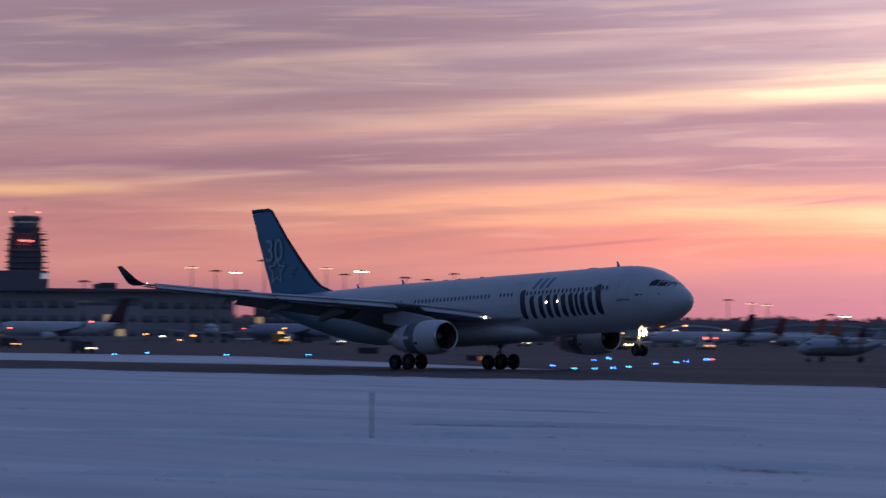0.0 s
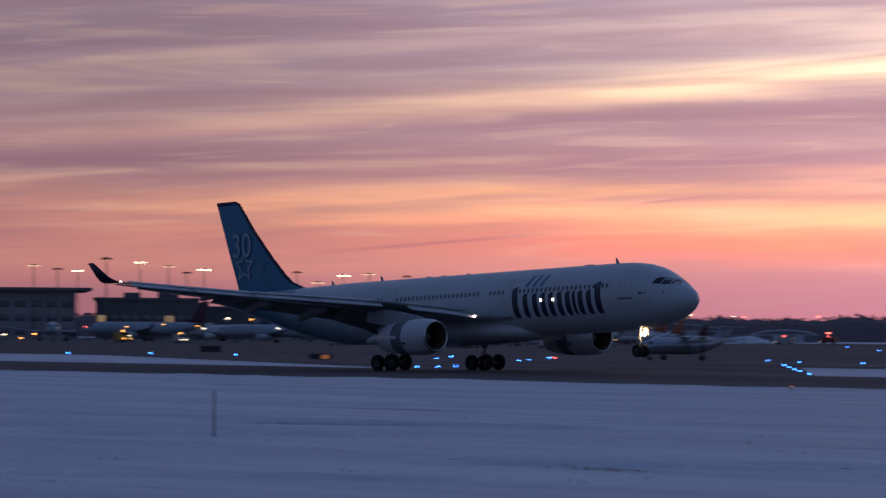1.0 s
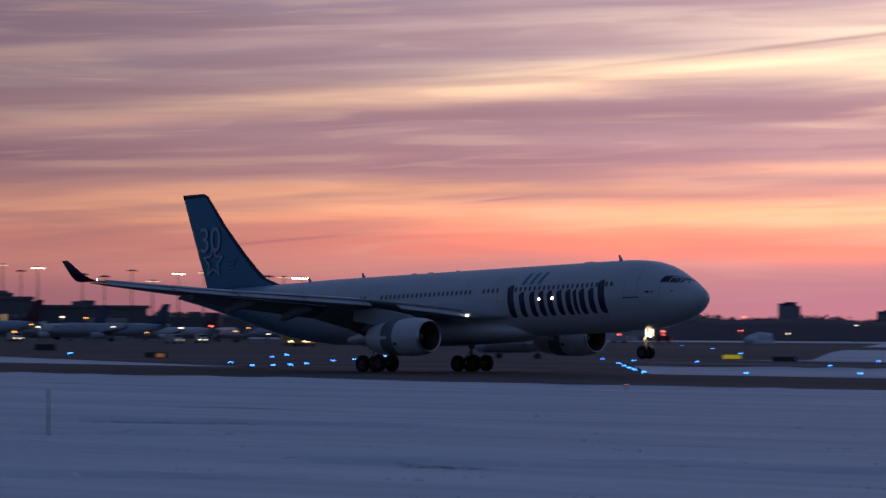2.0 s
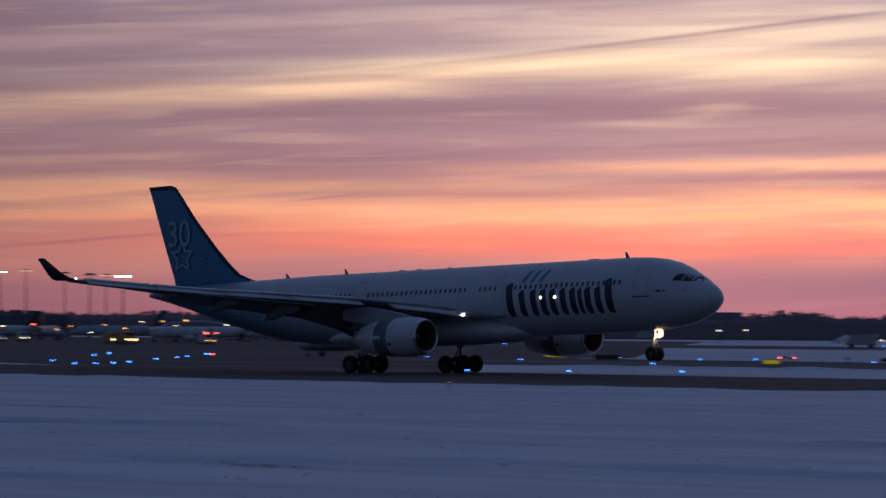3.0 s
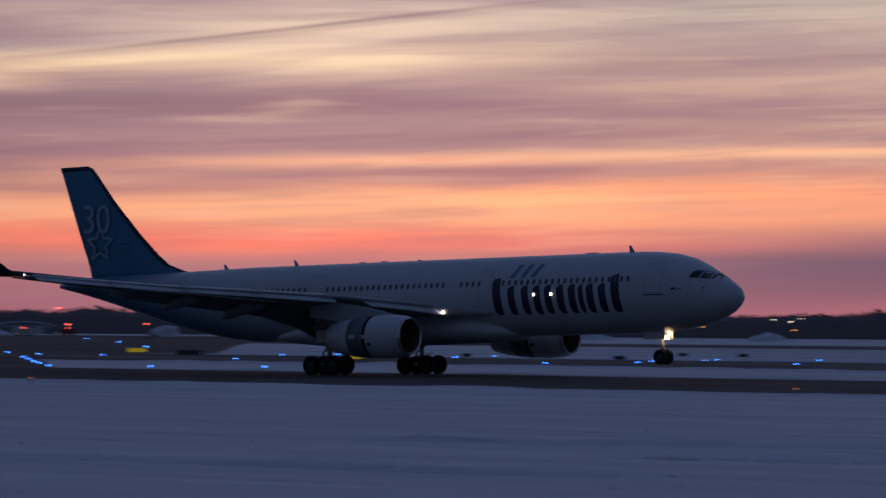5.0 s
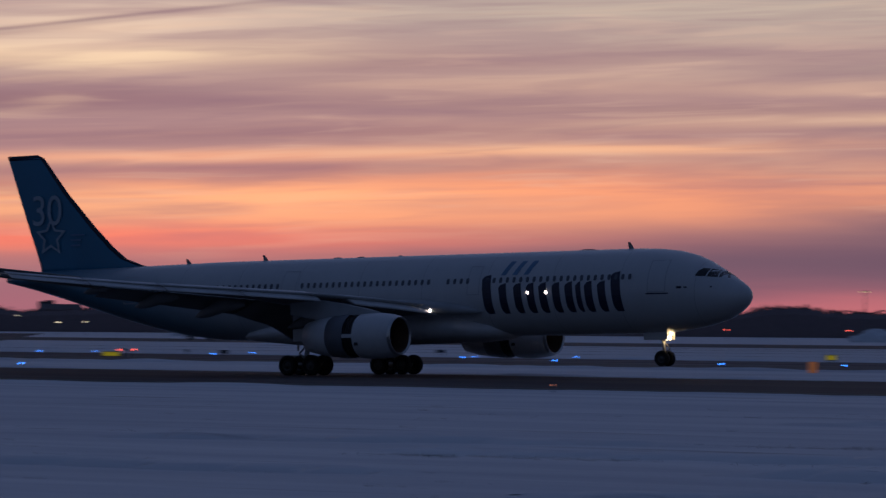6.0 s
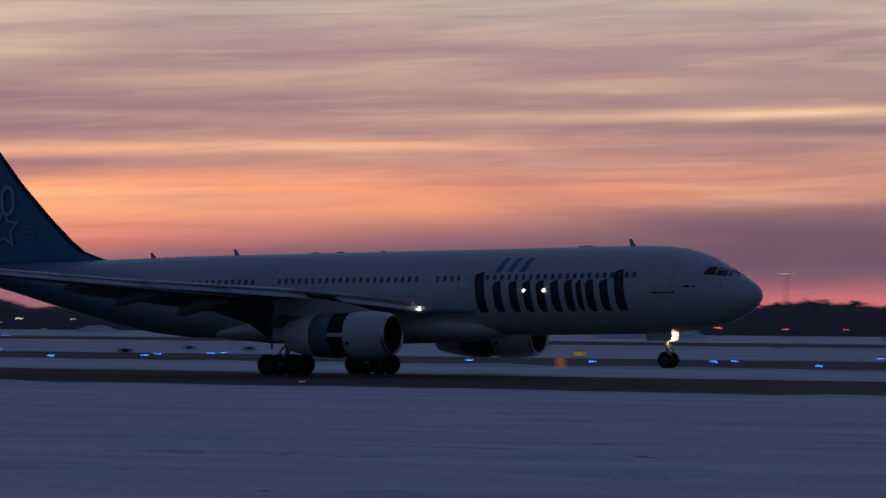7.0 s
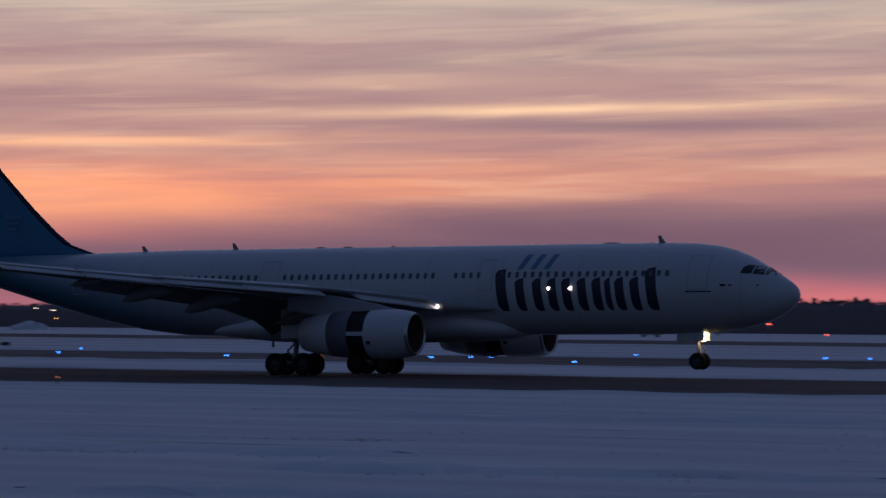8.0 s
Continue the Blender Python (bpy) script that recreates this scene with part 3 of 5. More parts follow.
def make_engine(plane, side):
    """A long nacelle, its axis along x: fixed front cowl, reverser sleeve that slides aft, core and fan."""
    o = Vector((0, side * 9.37, 2.55))
    front = part("front_cowl", lathe(bmesh.new(), [(7.80, 1.47), (8.6, 1.52), (9.5, 1.50), (10.2, 1.42), (10.55, 1.33)], n=40), WHITE, plane, "white engine front cowl", at=o, smooth=True)
    part("inlet_lip", lathe(bmesh.new(), [(10.55, 1.33), (10.74, 1.25), (10.76, 1.20), (10.64, 1.14)], n=40), METAL, front, "polished metal inlet lip", smooth=True)
    part("inlet_liner", lathe(bmesh.new(), [(10.64, 1.14), (10.2, 1.13), (9.5, 1.2), (9.0, 1.22)], n=40), COPPER, front, smooth=True)
    bm = lathe(bmesh.new(), [(9.05, 1.22), (9.0, 0.3)], n=40)
    for i in range(24):
        a = 2 * math.pi * i / 24
        u, v = Vector((0, math.cos(a), math.sin(a))), Vector((0, -math.sin(a), math.cos(a)))
        rings = [[u * r + v * w + Vector((9.22 + k, 0, 0)) for w, k in ((-w0, 0.09), (0, 0.02), (w0, -0.09), (0, -0.03))] for r, w0 in ((0.34, 0.04), (0.8, 0.085), (1.2, 0.10))]
        loft(bm, rings)
    part("fan", bm, DUCT, front, "dark fan blades", smooth=True)
    part("spinner", lathe(bmesh.new(), [(9.15, 0.36), (9.45, 0.32), (9.8, 0.18), (9.95, 0.0)], n=20), DARKGREY, front, smooth=True)
    part("drain_vent", boxes(((8.05, -1.53, -0.62), (8.3, -1.34, -0.42)), bevel=0.03), DUCT, front)
    # the dark cascade ring that the sleeve uncovers
    part("cascade_drum", lathe(bmesh.new(), [(7.85, 1.30), (6.45, 1.22)], n=40), DUCT, front, smooth=True)
    for i in range(6):
        bm = lathe(bmesh.new(), [(7.65 - 0.2 * i, 1.28), (7.65 - 0.2 * i, 1.36), (7.61 - 0.2 * i, 1.36), (7.61 - 0.2 * i, 1.28)], n=40)
        part("cascade_ring", bm, DUCT, front, smooth=True)
    for s in (-1, 1):
        part("reverser_beam", boxes(((6.35, s * 1.36 - 0.08, -0.12), (7.85, s * 1.36 + 0.08, 0.14)), bevel=0.03), WHITE, front)
    sleeve = part("reverser_sleeve", lathe(bmesh.new(), [(7.79, 1.47), (7.2, 1.45), (6.3, 1.37), (6.28, 1.31), (7.75, 1.40), (7.79, 1.47)], n=40), SLEEVE, plane, "dark blue-grey thrust reverser sleeve sliding aft", at=o, smooth=True)
    tail = part("exhaust_cowl", lathe(bmesh.new(), [(6.3, 1.37), (5.3, 1.24), (4.2, 1.0), (4.18, 0.94), (6.3, 1.26)], n=40), WHITE, sleeve, smooth=True)
    part("exhaust_plug", lathe(bmesh.new(), [(6.0, 0.5), (4.6, 0.45), (3.5, 0.05)], n=24), STEEL, front, "dark metal exhaust plug", smooth=True)
    # pylon up to the wing
    bm = bmesh.new()
    rings = []
    for x, z0, z1, w in ((9.3, 1.42, 1.52, 0.05), (8.2, 1.45, 1.78, 0.20), (6.5, 1.35, 2.12, 0.26), (4.5, 1.1, 2.45, 0.24), (1.8, 1.5, 2.3, 0.10)):
        rings.append([Vector((x, -w, z0)), Vector((x, w, z0)), Vector((x, w * 0.8, z1)), Vector((x, -w * 0.8, z1))])
    part("pylon", loft(bm, rings), GREY, plane, at=o, smooth=False)
    return sleeve


def wheel_mesh(r, w):
    bm = bmesh.new()
    prof = [(-w * 0.36, r * 0.52), (-w * 0.46, r * 0.62), (-w * 0.5, r * 0.80), (-w * 0.42, r * 0.95), (-w * 0.22, r), (w * 0.22, r), (w * 0.42, r * 0.95), (w * 0.5, r * 0.80), (w * 0.46, r * 0.62), (w * 0.36, r * 0.52)]
    rings = [circle((0, y, 0), (1, 0, 0), (0, 0, 1), q, 28) for y, q in prof]
    loft(bm, rings, caps=False, slot=0)
    hub = [(-w * 0.36, r * 0.52), (-w * 0.22, r * 0.47), (-w * 0.20, r * 0.22), (-w * 0.38, r * 0.18), (-w * 0.38, 0.01)]
    loft(bm, [circle((0, y, 0), (1, 0, 0), (0, 0, 1), q, 28) for y, q in hub], caps=False, slot=1)
    loft(bm, [circle((0, -y, 0), (1, 0, 0), (0, 0, 1), q, 28) for y, q in hub], caps=False, slot=1)
    for k in range(8):
        a = 2 * math.pi * k / 8
        for s in (-1, 1):
            tube(bm, (0.35 * r * math.cos(a), s * w * 0.19, 0.35 * r * math.sin(a)), (0.35 * r * math.cos(a), s * w * 0.24, 0.35 * r * math.sin(a)), 0.035, n=6, slot=0)
    return mesh_of(bm, [RUBBER, RIM])


SPINNING = []


def make_main_gear(plane, side, tyre):
    bm = tube(bmesh.new(), (0, 0, 0.75), (0.1, -side * 0.1, 2.2), 0.17, n=16)
    tube(bm, (0.1, -side * 0.1, 2.0), (0.25, -side * 0.5, 4.4), 0.27, n=16)
    tube(bm, (-1.1, 0, 0.72), (1.1, 0, 0.72), 0.15, n=12)
    tube(bm, (-0.99, -0.72, 0.70), (-0.99, 0.72, 0.70), 0.10)
    tube(bm, (0.99, -0.72, 0.70), (0.99, 0.72, 0.70), 0.10)
    gear = part("main_gear", bm, STEEL, plane, "steel main landing gear leg", at=(0, side * 5.34, 0), smooth=True)
    bm = tube(bmesh.new(), (0.1, -side * 0.15, 2.1), (0.2, -side * 2.4, 3.6), 0.10)
    tube(bm, (0.1, 0, 1.0), (-0.55, 0, 1.5), 0.06)
    tube(bm, (-0.55, 0, 1.5), (0.1, 0, 2.1), 0.06)
    tube(bm, (0.3, 0, 2.2), (1.9, 0, 3.9), 0.08)
    part("side_brace", bm, STEEL, gear, smooth=True)
    part("gear_door", boxes(((-0.75, side * 0.42, 2.3), (0.95, side * 0.48, 4.2)), bevel=0.02), WHITE, gear, "white gear door")
    for ax in (-0.99, 0.99):
        for wy in (-0.70, 0.70):
            SPINNING.append(part("wheel", tyre, None, gear, at=(ax, wy, 0.70)))
    return gear


def make_nose_gear(plane, tyre):
    bm = tube(bmesh.new(), (0, 0, 0.50), (-0.1, 0, 1.9), 0.12, n=14)
    tube(bm, (-0.1, 0, 1.7), (-0.25, 0, 3.4), 0.18, n=14)
    tube(bm, (0, -0.5, 0.52), (0, 0.5, 0.52), 0.09)
    gear = part("nose_gear", bm, STEEL, plane, "steel nose landing gear leg", at=(25.37, 0, 0.32), smooth=True)
    bm = tube(bmesh.new(), (-0.1, 0, 1.7), (-1.5, 0, 2.7), 0.07)
    tube(bm, (0.02, 0, 0.8), (0.4, 0, 1.15), 0.04)
    tube(bm, (0.4, 0, 1.15), (-0.05, 0, 1.6), 0.04)
    part("drag_brace", bm, STEEL, gear, smooth=True)
    for s in (-1, 1):
        part("gear_door", boxes(((-1.3, s * 0.48, 1.75), (0.5, s * 0.53, 2.6)), bevel=0.02), WHITE, gear, "white nose gear door")
        part("wheel", tyre, None, gear, at=(0, s * 0.36, 0.525))
    for y, z in ((-0.36, 2.2), (0.36, 2.2), (-0.2, 1.86), (0.2, 1.86)):
        bm = lathe(bmesh.new(), [(0.0, 0.05), (0.10, 0.15), (0.14, 0.155), (0.145, 0.14), (0.15, 0.0)], n=16)
        part("taxi_lamp", bm, LAMPWHITE, gear, "lit taxi lamp", at=(0.16, y, z), smooth=True)
    return gear


def star(r, n=5):
    pts = []
    for i in range(2 * n):
        a = math.pi / 2 + math.pi * i / n
        q = r if i % 2 == 0 else r * 0.48
        pts.append((q * math.cos(a), q * math.sin(a)))
    return pts


def make_airliner():
    plane = thing("airliner", pose(ROLLOUT[0][1], LANE, 0), "white twin-engine airliner with blue tail, nose raised above the runway", "airliner")
    bm = bmesh.new()
    rings = []
    n = 40
    for s, top, bot, w in SECTIONS:
        c, r = (top + bot) / 2, (top - bot) / 2
        rings.append([Vector((NOSE_X - s, w * math.cos(2 * math.pi * i / n), c + r * math.sin(2 * math.pi * i / n))) for i in range(n)])
    body = part("fuselage", loft(bm, rings), BODY, plane, "white fuselage fading to turquoise at the rear", smooth=True)
    # belly fairing under the wing root
    rings = []
    for x, w, z0, z1 in ((14.2, 0.6, 2.6, 2.9), (12.8, 2.0, 2.25, 3.6), (10.5, 2.75, 2.08, 4.2), (6, 2.95, 2.02, 4.4), (0, 2.95, 2.02, 4.4), (-4, 2.7, 2.1, 4.1), (-7.5, 1.8, 2.4, 3.4), (-9.5, 0.5, 2.7, 2.9)):
        rings.append([Vector((x, w * math.copysign(abs(math.cos(a)) ** 0.7, math.cos(a)), (z0 + z1) / 2 + (z1 - z0) / 2 * math.sin(a))) for a in (2 * math.pi * i / 24 for i in range(24))])
    part("belly_fairing", loft(bmesh.new(), rings), WHITE, plane, smooth=True)
    wings = [make_wing(plane, side) for side in (-1, 1)]
    sleeves = [make_engine(plane, side) for side in (-1, 1)]
    # glove that runs the wing's leading edge into the body
    for s in (-1, 1):
        rings = [circle((x, s * y, z + 0.10), (0, ry, 0), (0, 0, rz), 1.0, 18) for x, y, z, ry, rz in ((12.7, 2.7, 4.02, 0.06, 0.06), (11.8, 2.85, 4.12, 0.3, 0.28), (10.4, 3.1, 4.26, 0.5, 0.42), (9.3, 3.35, 4.34, 0.62, 0.46), (7.8, 3.8, 4.46, 1.0, 0.48), (5.0, 4.2, 4.5, 1.4, 0.46), (1.5, 4.2, 4.4, 1.4, 0.4), (-1.0, 3.6, 4.2, 0.6, 0.2))]
        part("wing_root_glove", loft(bmesh.new(), rings), GREY, plane, smooth=True)
    # fin with its long curved root, navy leading edge
    fin_rings = []
    for z, le, te, t in ((7.6, -16.2, -28.1, 0.75), (8.1, -18.7, -28.15, 0.8), (8.6, -20.2, -28.3, 0.78), (9.4, -21.3, -28.6, 0.72), (11, -23.1, -29.25, 0.6), (13.5, -25.6, -30.2, 0.46), (16.2, -27.9, -31.2, 0.32), (16.42, -28.5, -31.25, 0.15)):
        ring = wing_ring((le, 0, 0), (te, 0, 0), t)
        fin_rings.append([Vector((p.x, p.z, z)) for p in ring])
    fin = part("fin", loft(bmesh.new(), fin_rings), FINBLUE, plane, "turquoise-blue tail fin", smooth=True)
    edge = []
    for z, le, te, t in ((7.6, -16.1, -28.1, 0.75), (8.1, -18.6, -28.15, 0.8), (8.6, -20.1, -28.3, 0.78), (9.4, -21.2, -28.6, 0.72), (11, -23.0, -29.25, 0.6), (13.5, -25.5, -30.2, 0.46), (16.2, -27.8, -31.2, 0.32), (16.45, -28.4, -31.25, 0.15)):
        ring = wing_ring((le + 0.03, 0, 0), (le - 0.8, 0, 0), t * 0.72)
        edge.append([Vector((p.x, p.z, z)) for p in ring])
    part("fin_leading_edge", loft(bmesh.new(), edge), NAVY, fin, "dark navy leading edge", smooth=True)
    cap = [[Vector((p.x, p.z, z)) for p in wing_ring((le, 0, 0), (te, 0, 0), t)] for z, le, te, t in ((16.12, -27.8, -31.22, 0.36), (16.46, -28.45, -31.3, 0.17))]
    part("fin_cap", loft(bmesh.new(), cap), NAVY, fin, "dark navy fin cap", smooth=True)
    # anniversary figures and star on both faces of the fin
    for side in (-1, 1):
        def fin_y(x, z):
            t = 0.6 + (z - 11) * (0.32 - 0.6) / (16.2 - 11)
            return side * (0.30 * t + 0.05)
        cu = bpy.data.curves.new("figures", "FONT")
        cu.body, cu.size, cu.extrude, cu.align_x = "30", 3.15, 0.012, "CENTER"
        tmp = bpy.data.objects.new("figures", cu)
        me = bpy.data.meshes.new_from_object(tmp)
        bpy.data.objects.remove(tmp)
        me.materials.append(LOGOWHITE)
        num = part("number", me, None, fin, "pale silver figures 30")
        num.matrix_basis = Matrix.Translation((-27.4, fin_y(-28, 12.2), 11.25)) @ pose(0, 0, 0, 90, 0, 0 if side < 0 else 180) @ Matrix.Diagonal((0.95, 1, 1, 1))
        bm = bmesh.new()
        o, i = star(1.5), star(1.1)
        a = [bm.verts.new((x, 0, z)) for x, z in o] + [bm.verts.new((x, 0, z)) for x, z in i]
        for k in range(10):
            j = (k + 1) % 10
            bm.faces.new((a[k], a[j], a[10 + j], a[10 + k]))
        part("star", bm, LOGOWHITE, fin, "pale star outline", at=(-27.0, fin_y(-27, 10.4), 10.35))
        bars = bmesh.new()
        for k, l in enumerate((1.3, 1.0, 0.9)):
            box(bars, (-25.1, -0.01, 10.4 - 0.38 * k), (-25.1 + l, 0.01, 10.52 - 0.38 * k))
        part("slogan_bar", bars, LOGOBLUE, fin, at=(0, fin_y(-25, 10), 0))
    for side in (-1, 1):
        rings = [wing_ring((x, side * y, z), (x - c, side * y, z), t) for y, x, z, c, t in ((0.6, -22.3, 7.2, 6.4, 0.6), (2.0, -23.3, 7.38, 5.7, 0.5), (9.4, -28.9, 8.36, 2.3, 0.22), (9.7, -29.6, 8.4, 1.5, 0.1))]
        part("tailplane", loft(bmesh.new(), rings), GREY, plane, "light grey tailplane", smooth=True)
    # cabin windows: one shared shape, both sides
    def window_shape(x, z, mirror):
        pts = [(x + 0.125 * math.copysign(abs(math.cos(a)) ** 0.6, math.cos(a)), z + 0.19 * math.copysign(abs(math.sin(a)) ** 0.6, math.sin(a))) for a in (2 * math.pi * i / 12 for i in range(12))]
        return mesh_of(skin_patch(pts, 0.015, mirror, 5), PANE)
    xs = [24.4 - 0.533 * i for i in range(88)]
    straight = {m: window_shape(0, 6.2, m) for m in (False, True)}
    for x in xs:
        if 8.7 < x < 9.6 or -4.3 < x < -2.4 or x < -17.5 or 12.0 < x < 13.0:
            continue
        for m in (False, True):
            if x > -9.0:
                part("cabin_window", straight[m], None, body, at=(x, 0, 0))
            else:
                part("cabin_window", window_shape(x, 6.2, m), None, body)
    # doors: raised frames
    for x0, x1, z0, z1 in ((25.7, 27.0, 5.15, 7.25), (11.6, 12.6, 5.25, 7.2), (-4.05, -2.75, 5.15, 7.25), (-18.4, -17.2, 5.25, 7.2)):
        for m in (False, True):
            rim = bmesh.new()
            for lo, hi in (((x0, z0), (x0 + 0.06, z1)), ((x1 - 0.06, z0), (x1, z1)), ((x0, z1 - 0.06), (x1, z1)), ((x0, z0), (x1, z0 + 0.06))):
                piece = skin_patch([lo, (hi[0], lo[1]), hi, (lo[0], hi[1])], 0.012, m)
                tmp = bpy.data.meshes.new("t")
                piece.to_mesh(tmp)
                piece.free()
                rim.from_mesh(tmp)
            d = part("door_outline", rim, LINE, body)
    for m in (False, True):
        part("door_handle_bar", skin_patch([(25.6, 5.02), (27.2, 5.02), (27.2, 5.1), (25.6, 5.1)], 0.02, m), NAVY, body)
        part("name_bar", skin_patch([(28.25, 5.38), (30.0, 5.38), (30.0, 5.47), (28.25, 5.47)], 0.02, m), NAVY, body)
        part("flag_bar", skin_patch([(27.75, 5.36), (28.1, 5.36), (28.1, 5.5), (27.75, 5.5)], 0.02, m), NAVY, body)
    # the flight deck's windows
    for m in (False, True):
        for pts in ([(28.85, 6.15), (29.45, 6.12), (29.5, 6.62), (29.15, 6.66), (28.95, 6.5)],
                    [(29.53, 6.1), (30.12, 6.05), (30.0, 6.5), (29.58, 6.6)],
                    [(30.2, 6.04), (30.72, 6.0), (30.42, 6.30), (30.08, 6.48)]):
            part("flight_deck_window", skin_patch(pts, 0.02, m, 0.12), GLASS, body, "dark glass flight deck window")
    # the airline's name stands as plain dark bars, its smaller line as slanted bars
    base, mid, tall = 3.97, 6.0, 6.58

    def lean(pts):
        return [(x - 0.10 * (z - 5.0), z) for x, z in pts]

    def bar(x, w, z0, z1):
        return lean([(x + 0.25, z0), (x + w, z0), (x + w, z1), (x + 0.2, z1 - 0.1), (x, z1 - 0.3), (x, z0 + 0.4), (x + 0.08, z0 + 0.15)])

    marks = [bar(12.9, 0.7, base, tall), bar(23.05, 0.7, base, tall), bar(20.3, 0.4, base, mid)]
    marks += [bar(x, 0.6, base, mid) for x in (14.22, 15.4, 16.42, 17.4, 18.45, 19.45, 20.98, 22.0)]
    small = [[(x, 6.52), (x + 0.4, 6.52), (x + 0.85, 7.45), (x + 0.45, 7.45)] for x in (14.2, 15.1, 16.0)]

    for m in (False, True):
        for pts in marks:
            part("logo_bar", skin_patch(pts, 0.016, m), LOGONAVY, body)
        for pts in small:
            part("logo_bar", skin_patch(pts, 0.016, m), LOGOBLUE, body)
    # lamps in the wing root and on the forward side
    for s in (-1, 1):
        bm = lathe(bmesh.new(), [(0, 0.02), (0.02, 0.10), (0.06, 0.11), (0.1, 0.07), (0.11, 0.0)], n=14)
        part("landing_lamp", bm, LAMPSIDE, plane, "lit landing lamp in the wing root", at=(9.35, s * 3.98, 4.26), smooth=True)
    for m in (False, True):
        for x in (16.5, 17.95):
            pts = [(x + 0.10 * math.cos(a), 5.33 + 0.10 * math.sin(a)) for a in (2 * math.pi * i / 12 for i in range(12))]
            part("scan_lamp", skin_patch(pts, 0.05, m), LAMPSIDE, body, "lit lamp on the body's side")
    for s in (-1, 1):
        bm = lathe(bmesh.new(), [(0, 0.02), (0.03, 0.05), (0.1, 0.05), (0.12, 0.0)], n=12)
        part("tip_lamp", bm, LAMPSIDE, wings[(s + 1) // 2], "small lit lamp at the wing tip", at=(-7.98, s * 28.0, 7.56), smooth=True)
    # aerials along the spine
    for x, h in ((22.9, 0.48), (-7.4, 0.44), (-14.3, 0.34)):
        bm = bmesh.new()
        loft(bm, [wing_ring((x + 0.25, 0, 0), (x - 0.2, 0, 0), 0.06, 4), [p + Vector((0, 0, h)) for p in wing_ring((x - 0.08, 0, 0), (x - 0.28, 0, 0), 0.04, 4)]])
        part("blade_aerial", bm, WHITE, plane, at=(0, 0, 8.08))
    for x, l in ((19.5, 1.3), (0.9, 0.7), (-1.1, 0.7), (4.2, 0.25)):
        bm = bmesh.new()
        bmesh.ops.create_uvsphere(bm, u_segments=14, v_segments=8, radius=1)
        bmesh.ops.scale(bm, vec=(l / 2, 0.24, 0.07), verts=bm.verts[:])
        part("aerial_dome", bm, DARKGREY, plane, at=(x, 0, 8.12), smooth=True)
    for x in (-2.2, -4.6):
        part("drain_mast", boxes(((x - 0.12, -0.03, 1.75), (x + 0.06, 0.03, 2.2)), bevel=0.01), WHITE, plane)
    tyre = wheel_mesh(0.70, 0.50)
    for side in (-1, 1):
        make_main_gear(plane, side, tyre)
    make_nose_gear(plane, wheel_mesh(0.525, 0.38))
    return plane, sleeves, wings


AIRLINER, SLEEVES, WINGS = make_airliner()

# ---- airfield lights, signs and markers ----
BLUEGLOW = mat("blue_lens", (0.05, 0.12, 0.5), 0.3, glow=(0.035, 0.22, 1.0), power=15)
REDGLOW = mat("red_lens", (0.5, 0.04, 0.03), 0.3, glow=(1.0, 0.12, 0.09), power=7)
AMBERGLOW = mat("amber_lens", (0.6, 0.3, 0.05), 0.3, glow=(1.0, 0.42, 0.10), power=4)
EDGEGLOW = mat("edge_lens", (0.6, 0.2, 0.1), 0.3, glow=(1.0, 0.30, 0.16), power=1.5)
WHITEGLOW = mat("white_lens", (0.8, 0.78, 0.7), 0.3, glow=(1.0, 0.80, 0.58), power=4)
DIMGLOW = mat("dim_lens", (0.5, 0.3, 0.2), 0.4, glow=(1.0, 0.62, 0.38), power=1.2)
SIGNYELLOW = mat("sign_yellow", (0.55, 0.45, 0.02), 0.5, grain=0.2, stain=0.2, glow=(1.0, 0.80, 0.05), power=0.35)
SIGNDARK = mat("sign_back", (0.045, 0.048, 0.056), 0.6, grain=0.3, stain=0.3)
# Orange plastic with a faint glow of its own, added to brighten it.
ORANGE = mat("glowing_orange_plastic", (0.55, 0.17, 0.05), 0.6, grain=0.2, stain=0.3, glow=(1.0, 0.36, 0.14), power=0.25)
GALV = mat("galvanised_steel", (0.20, 0.205, 0.21), 0.5, 0.4, grain=0.3, stain=0.4)
# Concrete, cladding and facade glass are lightened to carry the haze of distance.
CONCRETE = mat("concrete", (0.45, 0.42, 0.42), 0.85, grain=0.4, scale=0.3, stain=0.5, stain_scale=0.05)
CLADDING = mat("dark_cladding", (0.19, 0.175, 0.185), 0.6, grain=0.4, scale=0.25, stain=0.5, stain_scale=0.06)
SHED = mat("pale_sheet_metal", (0.50, 0.52, 0.55), 0.5, grain=0.3, scale=0.2, stain=0.4, stain_scale=0.05)
FACADE_GLASS = mat("facade_glass", (0.28, 0.26, 0.27), 0.35, grain=0.1)
LITROOM = mat("lit_window", (0.5, 0.4, 0.25), 0.5, glow=(1.0, 0.66, 0.34), power=0.28)
PALELIT = mat("pale_lit_window", (0.5, 0.5, 0.5), 0.5, glow=(0.85, 0.88, 1.0), power=0.28)
# The wood's tone is raised too, for the haze along the horizon.
WOOD = mat("winter_wood", (0.22, 0.165, 0.165), 0.9, grain=0.4, scale=0.3, stain=0.5)
GRASS = mat("dead_grass", (0.13, 0.105, 0.07), 0.9, grain=0.4, stain=0.4)


